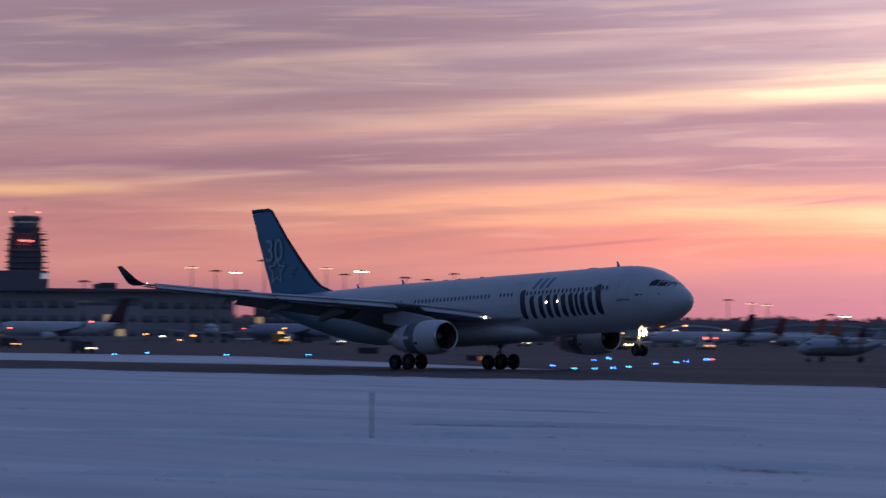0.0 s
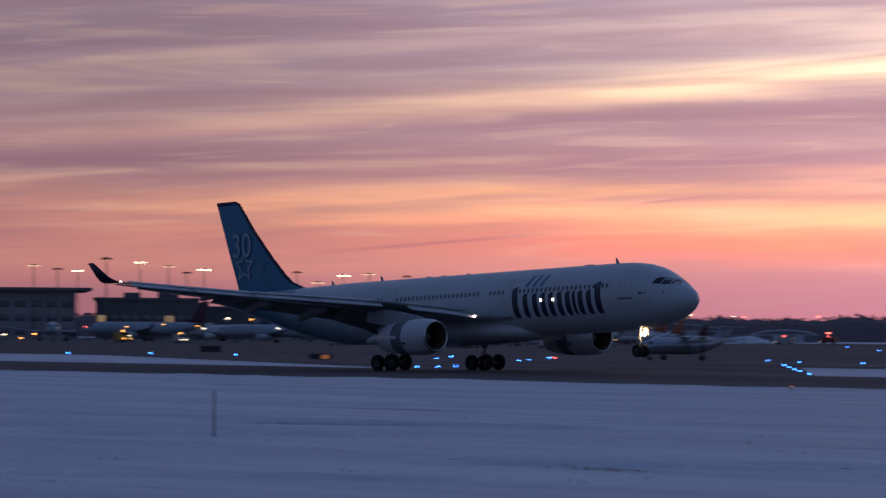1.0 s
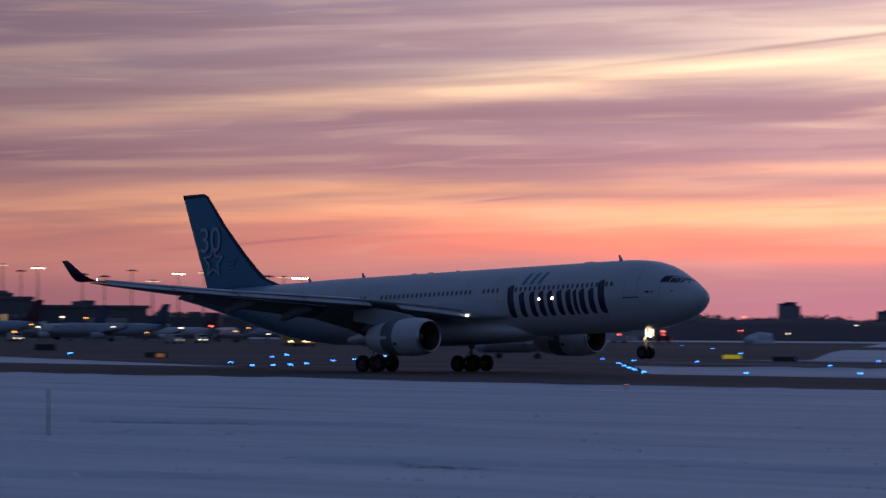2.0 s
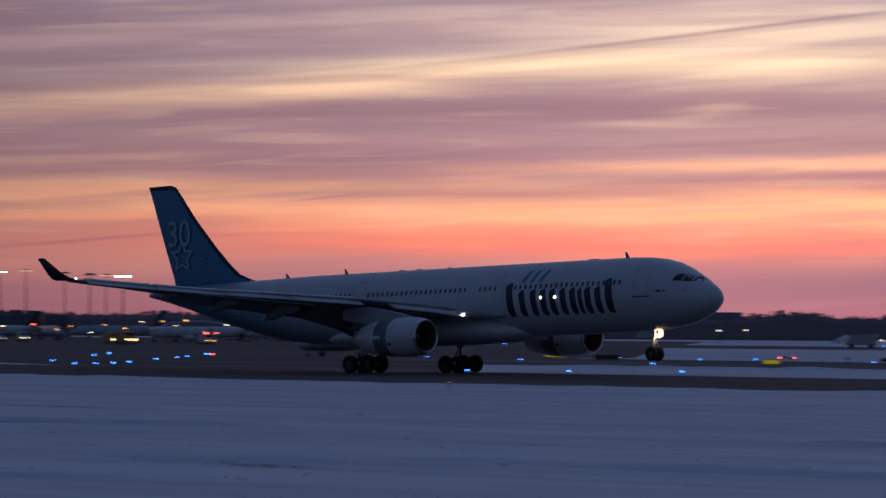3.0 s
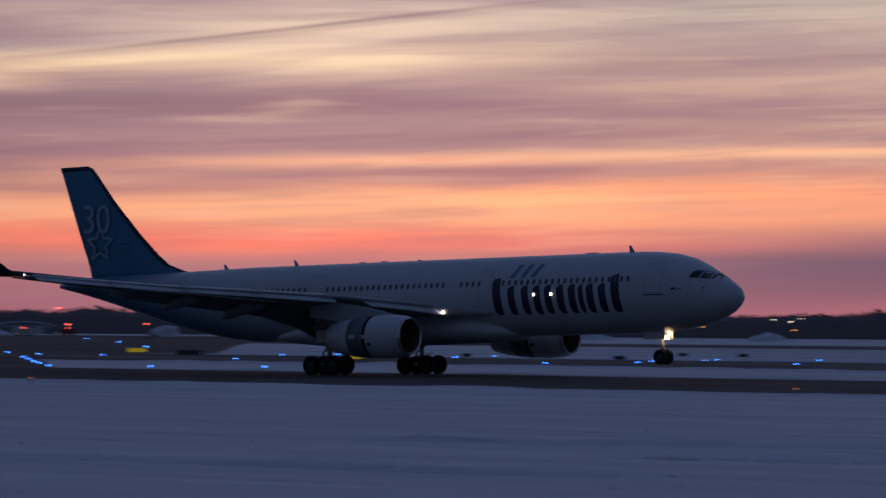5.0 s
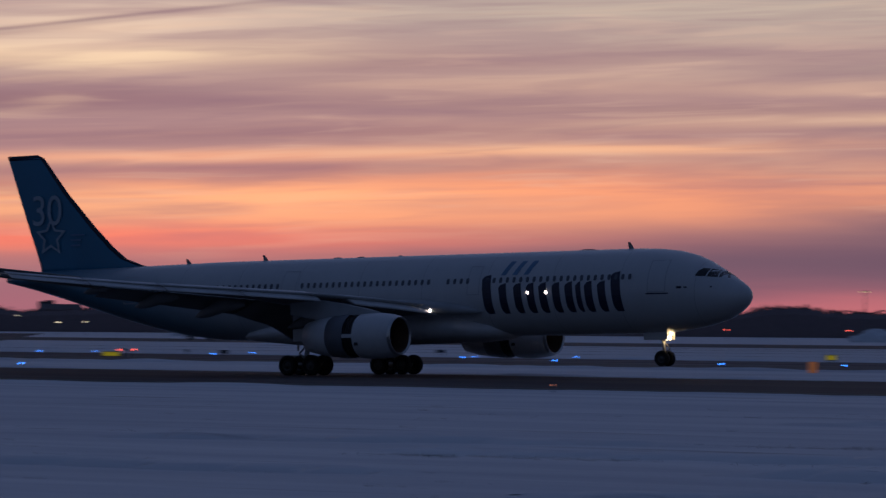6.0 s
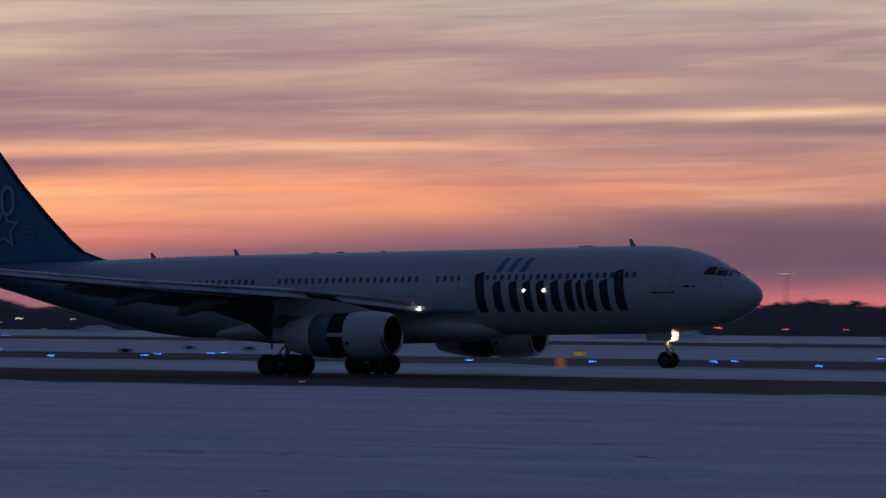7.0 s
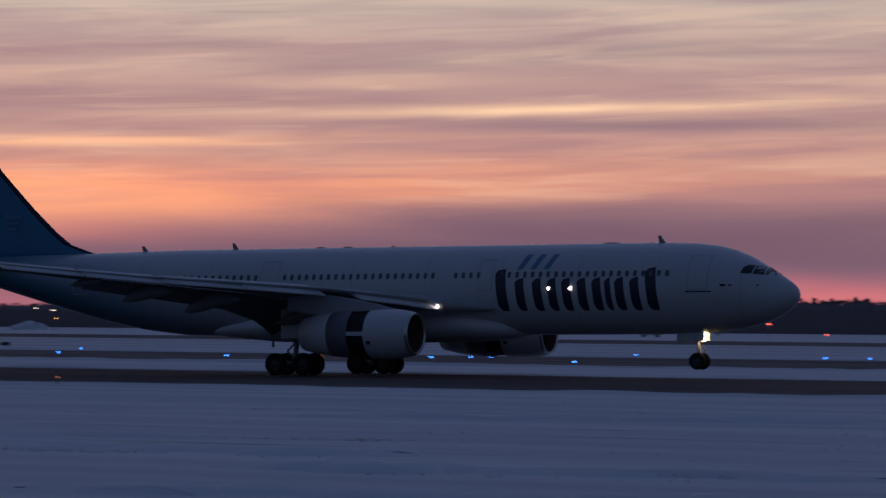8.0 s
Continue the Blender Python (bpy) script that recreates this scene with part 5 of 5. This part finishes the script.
parked_jet(-47.35, 1060, 160, 25, WHITE, TAILRED, "white jet with red tail parked on apron")
parked_jet(-47.95, 940, 168, 26, WHITE, TAILDARK, "white jet with dark tail parked on the near apron")
parked_jet(-46.75, 1150, 168, 26, WHITE, TAILORANGE, "white jet with orange tail parked before hangar")
parked_jet(-46.45, 1080, 195, 22, WHITE, TAILORANGE, "small white jet with orange-red tail before hangar")
parked_jet(-46.0, 1100, 165, 19, JETGREY, TAILDARK, "small grey jet with dark tail before hangar")


def turboprop(b, d, heading):
    t = thing("turboprop", Matrix.Translation(polar(b, d)) @ pose(0, 0, 0, 0, 0, -b + heading) @ Matrix.Scale(0.80, 4), "grey-white high-wing turboprop with T-tail parked on apron", "parked aircraft")
    prof = [(11, 1.9, 0.05), (10.7, 1.9, 0.4), (9.8, 2.05, 0.9), (8.4, 2.2, 1.2), (6.5, 2.3, 1.35), (-2, 2.3, 1.35), (-5, 2.55, 1.15), (-8.5, 3.05, 0.65), (-11, 3.4, 0.15)]
    body = part("fuselage", loft(bmesh.new(), [circle((x, 0, z), (0, 1, 0), (0, 0, 1), r, 20) for x, z, r in prof]), JETGREY, t, smooth=True)
    # The lower half of the body has a darker grey skin.
    part("lower_body", loft(bmesh.new(), [[Vector((x, r * 1.02 * math.cos(a), z + r * 1.02 * math.sin(a))) for a in (math.pi + math.pi * i / 10 for i in range(11))] for x, z, r in prof[2:-1]], closed=False, caps=False), DARKGREY, body, "dark lower half of the body", smooth=True)
    fin = [[Vector((p.x, p.z, z)) for p in wing_ring((le, 0, 0), (te, 0, 0), th)] for z, le, te, th in ((3.2, -6.2, -11.0, 0.4), (4.4, -7.8, -11.2, 0.35), (5.3, -9.0, -11.6, 0.25))]
    part("fin", loft(bmesh.new(), fin), JETGREY, t, smooth=True)
    for s in (-1, 1):
        part("wing", loft(bmesh.new(), [wing_ring((x, s * y, z), (x - c, s * y, z), th) for y, x, z, c, th in ((0, 2.2, 3.7, 2.6, 0.4), (6, 2.0, 3.75, 2.4, 0.36), (12.9, 1.4, 3.95, 1.3, 0.18))]), JETGREY, t, smooth=True)
        part("tailplane", loft(bmesh.new(), [wing_ring((x, s * y, 5.32), (x - c, s * y, 5.32), th) for y, x, c, th in ((0, -8.8, 2.2, 0.25), (3.9, -9.8, 1.2, 0.12))]), WHITE, t, smooth=True)
        nac = part("engine", lathe(bmesh.new(), [(4.6, 0.2), (4.4, 0.42), (3.0, 0.55), (0.2, 0.5), (-1.6, 0.2)], (0, s * 3.95, 3.3), 16), WHITE, t, smooth=True)
        for i in range(4):
            a = 0.4 + math.pi / 2 * i
            u = Vector((0, math.cos(a), math.sin(a)))
            o = Vector((4.5, s * 3.95, 3.3))
            part("propeller_blade", tube(bmesh.new(), o, o + u * 1.95, 0.12, 0.06, n=6), SIGNDARK, nac)
        bm = tube(bmesh.new(), (0.6, s * 3.95, 0.4), (0.6, s * 3.95, 2.9), 0.12, n=8)
        tube(bm, (0.6, s * 3.95 - 0.3, 0.42), (0.6, s * 3.95 + 0.3, 0.42), 0.42, n=14)
        part("main_wheels", bm, RUBBER, t)
    bm = tube(bmesh.new(), (8.6, 0, 0.3), (8.6, 0, 1.3), 0.08, n=8)
    tube(bm, (8.6, -0.2, 0.28), (8.6, 0.2, 0.28), 0.28, n=12)
    part("nose_wheels", bm, RUBBER, t)
    part("flight_deck_window", boxes(((9.0, -0.95, 2.55), (9.6, 0.95, 2.95)), bevel=0.08), GLASS, body)


turboprop(-45.86, 488, 230)


# ---- apron vehicles and lamps ----
VANWHITE = mat("van_white", (0.5, 0.5, 0.5), 0.4, grain=0.2, stain=0.3)
TRUCKYELLOW = mat("truck_yellow", (0.45, 0.28, 0.03), 0.5, grain=0.2, stain=0.3)


def van(b, d, heading, paint, lens, label, size=1.0, beacon=None):
    t = thing("service_van", Matrix.Translation(polar(b, d)) @ pose(0, 0, 0, 0, 0, -b + heading), label, "vehicle", "apron vehicles")
    s = size
    side = [(-2.4, 0.5), (2.4, 0.5), (2.5, 1.0), (1.9, 1.3), (1.3, 2.1), (-2.3, 2.2), (-2.4, 2.0)]
    bm = loft(bmesh.new(), [[Vector((x * s, y * s, z * s)) for x, z in side] for y in (-0.95, 0.95)])
    bmesh.ops.bevel(bm, geom=bm.edges[:], offset=0.06, segments=2, affect="EDGES")
    part("body", bm, paint, t)
    part("windscreen", boxes(((1.42 * s, -0.8 * s, 1.4 * s), (1.72 * s, 0.8 * s, 1.95 * s)), bevel=0.05), GLASS, t)
    for x in (-1.5, 1.5):
        for y in (-0.9, 0.9):
            part("wheel", tube(bmesh.new(), (x * s, (y - 0.12) * s, 0.36 * s), (x * s, (y + 0.12) * s, 0.36 * s), 0.36 * s, n=14), RUBBER, t)
    for y in (-0.65, 0.65):
        part("headlight", boxes(((2.42 * s, (y - 0.22) * s, 0.78 * s), (2.56 * s, (y + 0.22) * s, 1.0 * s)), bevel=0.03), lens, t, "lit headlight")
    if beacon:
        part("beacon", lathe(bmesh.new(), [(-0.3, 0.05), (-0.28, 0.25), (0.28, 0.25), (0.3, 0.05)], (0, 0, 2.35 * s), 12), beacon, t, "lit roof beacon")


van(-57.12, 560, -55, SIGNDARK, WHITEGLOW, "dark car with lit headlights crossing the apron", 0.85)
van(-58.2, 700, -60, SIGNDARK, AMBERGLOW, "dark service car with amber lights on apron", 0.9)
van(-49.27, 820, -75, TRUCKYELLOW, FLOODHOT, "yellow service truck with bright amber headlights", 1.2)
van(-49.08, 800, -70, TRUCKYELLOW, FLOODHOT, "yellow service truck with bright amber headlights", 1.3)
van(-51.0, 900, -60, VANWHITE, DIMGLOW, "white service van with dim lamps on apron", 1.1)
van(-53.35, 980, -70, VANWHITE, WHITEGLOW, "white service van with lit headlights by jets", 1.1, AMBERGLOW)
van(-50.6, 960, -80, VANWHITE, WHITEGLOW, "white service van with lit headlights by jets", 1.1)
van(-47.9, 820, -70, VANWHITE, AMBERGLOW, "white service van with amber lamps on apron", 1.1, REDGLOW)
van(-54.2, 1000, -70, TRUCKYELLOW, AMBERGLOW, "yellow loader truck with amber lamps by jets", 1.3, AMBERGLOW)
van(-44.4, 1300, 170, VANWHITE, WHITEGLOW, "white van far off on a snowy road", 1.2, REDGLOW)
van(-43.75, 1400, 170, TAILRED, WHITEGLOW, "red van far off on a snowy road", 1.2, REDGLOW)
van(-38.2, 900, 175, VANWHITE, DIMGLOW, "pale truck standing on the far taxiway", 1.5)
van(-24.2, 1100, 175, VANWHITE, DIMGLOW, "pale truck on the distant road", 1.3, REDGLOW)


def apron_lamp(b, d, el, lens, label, w=0.8):
    z = max(0.6, 3.31 + d * math.tan(radians(el)))
    t = thing("apron_lamp", Matrix.Translation(polar(b, d)) @ pose(0, 0, 0, 0, 0, -b), label, "lamp", "apron lamps")
    part("post", tube(bmesh.new(), (0, 0, -0.1), (0, 0, z), 0.09, 0.07, n=8), GALV, t, smooth=True)
    part("lamp_head", boxes(((-w / 2, -0.25, z), (w / 2, 0.25, z + w * 0.5)), bevel=0.08), lens, t, "glowing lamp head")


rng = random.Random(11)
for b, el, lens in ((-58.2, 0.02, REDGLOW), (-57.95, 0.05, AMBERGLOW), (-57.0, 0.12, REDGLOW), (-56.2, -0.06, AMBERGLOW), (-55.95, -0.09, WHITEGLOW), (-55.7, -0.14, AMBERGLOW), (-55.5, -0.08, AMBERGLOW), (-54.75, 0.04, REDGLOW), (-54.72, -0.02, AMBERGLOW),
                    (-54.15, 0.04, AMBERGLOW), (-54.1, -0.09, WHITEGLOW), (-53.6, 0.08, AMBERGLOW), (-53.1, 0.06, AMBERGLOW), (-53.0, 0.02, WHITEGLOW), (-52.65, 0.17, WHITEGLOW), (-52.3, 0.16, AMBERGLOW), (-51.9, 0.03, WHITEGLOW), (-51.4, -0.05, AMBERGLOW), (-50.9, 0.02, WHITEGLOW),
                    (-50.45, 0.05, REDGLOW), (-50.1, -0.02, AMBERGLOW), (-49.9, 0.03, AMBERGLOW), (-49.6, -0.06, WHITEGLOW), (-49.4, 0.05, AMBERGLOW), (-49.1, 0.0, AMBERGLOW), (-48.85, 0.1, WHITEGLOW), (-48.55, 0.11, AMBERGLOW), (-48.35, 0.05, WHITEGLOW), (-48.2, 0.12, AMBERGLOW),
                    (-48.1, -0.05, WHITEGLOW), (-47.75, -0.06, REDGLOW), (-47.6, 0.06, WHITEGLOW), (-47.85, -0.16, AMBERGLOW), (-46.9, -0.1, DIMGLOW), (-45.15, 0.26, WHITEGLOW), (-45.0, 0.25, REDGLOW), (-43.9, 0.26, REDGLOW), (-43.75, 0.02, REDGLOW), (-42.55, 0.24, REDGLOW), (-42.6, 0.04, REDGLOW)):
    d = rng.uniform(900, 1150)
    apron_lamp(b, d, el, lens, {"red_lens": "red glowing obstruction lamp on a post", "amber_lens": "amber glowing apron lamp on a post", "white_lens": "white glowing apron lamp on a post", "dim_lens": "dim glowing apron lamp on a post"}[lens.name], rng.uniform(0.45, 0.9))
for b, el, lens in ((-41.9, 0.0, WHITEGLOW), (-40.3, 0.03, WHITEGLOW), (-39.9, 0.04, WHITEGLOW), (-37.45, 0.0, WHITEGLOW), (-37.15, 0.05, WHITEGLOW), (-36.35, 0.05, WHITEGLOW), (-35.6, 0.03, WHITEGLOW), (-34.5, 0.06, WHITEGLOW), (-34.35, 0.06, AMBERGLOW), (-33.0, 0.02, AMBERGLOW), (-33.3, 0.17, WHITEGLOW), (-32.9, 0.19, WHITEGLOW),
                    (-37.9, -0.1, WHITEGLOW), (-36.8, -0.1, DIMGLOW), (-31.2, 0.0, REDGLOW), (-30.4, 0.0, REDGLOW), (-28.6, 0.0, REDGLOW), (-26.8, 0.0, REDGLOW), (-25.8, -0.01, REDGLOW), (-24.9, -0.01, REDGLOW), (-22.45, 0.03, REDGLOW), (-21.6, -0.13, REDGLOW), (-33.05, 0.14, WHITEGLOW), (-40.9, 0.13, WHITEGLOW)):
    apron_lamp(b, rng.uniform(1250, 1500), el, lens, {"red_lens": "small red light far across the snowfield", "amber_lens": "small amber light far across the snowfield", "white_lens": "small white light far across the snowfield", "dim_lens": "small dim light far across the snowfield"}[lens.name], rng.uniform(0.5, 0.9))


# ---- far snow mounds and the wood on the horizon ----
def mound(b, d, w, h, seed):
    bm = bmesh.new()
    bmesh.ops.create_icosphere(bm, subdivisions=4, radius=1)
    for v in bm.verts:
        k = 1 + 0.35 * noise.noise(v.co * 1.6 + Vector((seed, 0, 0))) + 0.12 * noise.noise(v.co * 5)
        v.co = Vector((v.co.x * w / 2 * k, v.co.y * w / 3 * k, max(v.co.z, -0.1) * h * k))
    ob = new("snow_mound", mesh_of(bm, SNOW))
    ob.matrix_basis = Matrix.Translation(polar(b, d)) @ pose(0, 0, 0, 0, 0, -b)
    tagged(ob, "heap of ploughed snow at the airfield's far side", "snow mound", "snow mounds")


for i, (b, d, w, h) in enumerate(((-42.3, 1400, 11, 3.8), (-28.2, 1200, 15, 3.6), (-38.4, 1300, 9, 2.6), (-27.2, 1250, 9, 2.4), (-45.0, 1350, 18, 2.6), (-36.0, 1400, 14, 2.4), (-33.4, 1350, 12, 2.6))):
    mound(b, d, w, h, i * 3.7)


def blob(r, seed):
    """One rough clump of twigs."""
    bm = bmesh.new()
    bmesh.ops.create_icosphere(bm, subdivisions=1, radius=1)
    for v in bm.verts:
        v.co *= r * (1 + 0.75 * noise.noise(v.co * 2.1 + Vector((seed, seed * 0.3, 0))))
    bm.verts.ensure_lookup_table()
    bm.faces.ensure_lookup_table()
    out = ([v.co.copy() for v in bm.verts], [[v.index for v in f.verts] for f in bm.faces])
    bm.free()
    return out


def wood():
    shapes = [blob(1.0, k * 1.9) for k in range(10)]
    rng = random.Random(21)
    verts, faces = [], []

    def put(shape, at, sx, sz, turn):
        base = len(verts)
        c, s = math.cos(turn), math.sin(turn)
        verts.extend((at.x + sx * (c * v.x - s * v.y), at.y + sx * (s * v.x + c * v.y), at.z + sz * v.z) for v in shape[0])
        faces.extend([base + i for i in f] for f in shape[1])

    def trunk(at, h, r):
        base = len(verts)
        for z, q in ((0, r), (h, r * 0.4)):
            verts.extend((at.x + q * math.cos(a), at.y + q * math.sin(a), z) for a in (0, 1.57, 3.14, 4.71))
        faces.extend([base + i, base + (i + 1) % 4, base + 4 + (i + 1) % 4, base + 4 + i] for i in range(4))

    # skyline height over bearing: low wood with some taller stands
    def height(b):
        h = 12.6 + 4.0 / (1 + math.exp(-(b + 28.5) / 1.2)) + 1.6 * noise.noise(Vector((b * 0.9, 0, 0))) + 1.0 * noise.noise(Vector((b * 3.1, 4, 0)))
        for c, w, k in ((-37.45, 0.35, 4.5), (-35.45, 0.32, 5.5), (-43.4, 0.25, 2.5), (-39.2, 0.5, 3), (-21.6, 1.4, 2.0), (-25.3, 0.7, 3.0), (-29.5, 0.5, 3.5), (-31.5, 0.7, 2.5), (-46.9, 0.2, 2.0)):
            h += k * math.exp(-((b - c) / w) ** 2)
        return h
    b = -62.0
    while b < -14:
        for row in range(3):
            d = 1900 + row * 45 + rng.uniform(-15, 15)
            bb = b + rng.uniform(-0.08, 0.08)
            h = height(bb) * rng.uniform(0.90, 1.02) * (1 if row else 0.8) * d / 1950
            o = polar(bb, d)
            trunk(o, h * 0.7, 0.3)
            for _ in range(7):
                r = h * rng.uniform(0.03, 0.07)
                put(rng.choice(shapes), o + Vector((rng.gauss(0, h * 0.2), rng.gauss(0, h * 0.2), h * rng.uniform(0.6, 0.97) - r * 0.6)), r * 1.15, r, rng.uniform(0, 6.28))
            # bare leaders over the crown
            for _ in range(40):
                x = rng.gauss(0, h * 0.28)
                base = len(verts)
                z = h * rng.uniform(0.7, 1.0) * (1.05 - 0.25 * abs(x) / h)
                verts.extend(((o.x + x - 0.22, o.y, h * 0.6), (o.x + x + 0.22, o.y, h * 0.6), (o.x + x + rng.gauss(0, 0.8), o.y, z)))
                faces.append([base, base + 1, base + 2])
        b += 0.085
    # the dense inner thicket, with a ragged top
    rows = []
    b = -62.0
    while b < -14:
        h = 0.95 * height(b) * (0.86 + 0.08 * noise.noise(Vector((b * 9, 7, 0))) + 0.08 * noise.noise(Vector((b * 40, 9, 0))))
        rows.append([polar(b, 1878), polar(b, 1879, h * 0.8), polar(b, 1884, h), polar(b, 2030, h * 0.95), polar(b, 2040)])
        b += 0.02
    start = len(verts)
    verts.extend(tuple(p) for r in rows for p in r)
    faces.extend([start + 5 * i + j, start + 5 * i + j + 1, start + 5 * i + j + 6, start + 5 * i + j + 5] for i in range(len(rows) - 1) for j in range(4))
    me = bpy.data.meshes.new("wood")
    me.from_pydata(verts, [], faces)
    me.materials.append(WOOD)
    tagged(new("far_wood", me), "dark leafless winter wood along the horizon", "trees", kind="stuff")


wood()


def motions():
    walk(AIRLINER, [(t, pose(x, LANE, 0, 0, -p, 0)) for t, x, p in ROLLOUT])
    # reverser sleeves slide aft after touchdown
    for sleeve in SLEEVES:
        o = sleeve.matrix_basis.translation.copy()
        walk(sleeve, [(t, pose(o.x - d, o.y, o.z)) for t, d in ((0, 0), (4.2, 0), (4.7, 0.12), (5.8, 0.70), (6.5, 1.0), (7.0, 1.12), (8.0, 1.14))])
    # the wings sink as they lose their lift
    for wing, side in zip(WINGS, (-1, 1)):
        walk(wing, [(t, pose(0, 0, 4.1) @ pose(0, 0, 0, side * a, 0, 0) @ pose(0, 0, -4.1)) for t, a in ((0, 0.5), (1.5, 0.15), (3.0, -0.4), (4.5, -0.88), (6.0, -1.4), (8.0, -1.55))])
    # main wheels turn with the distance rolled
    times = [row[0] for row in ROLLOUT]
    places = [row[1] for row in ROLLOUT]
    steps = [k / 30 for k in range(241)]
    turns = [math.degrees((float(np.interp(t, times, places)) - places[0]) / 0.70) for t in steps]
    for wheel in SPINNING:
        o = wheel.matrix_basis.translation.copy()
        walk(wheel, [(t, pose(o.x, o.y, o.z, 0, a, 0)) for t, a in zip(steps, turns)])


motions()
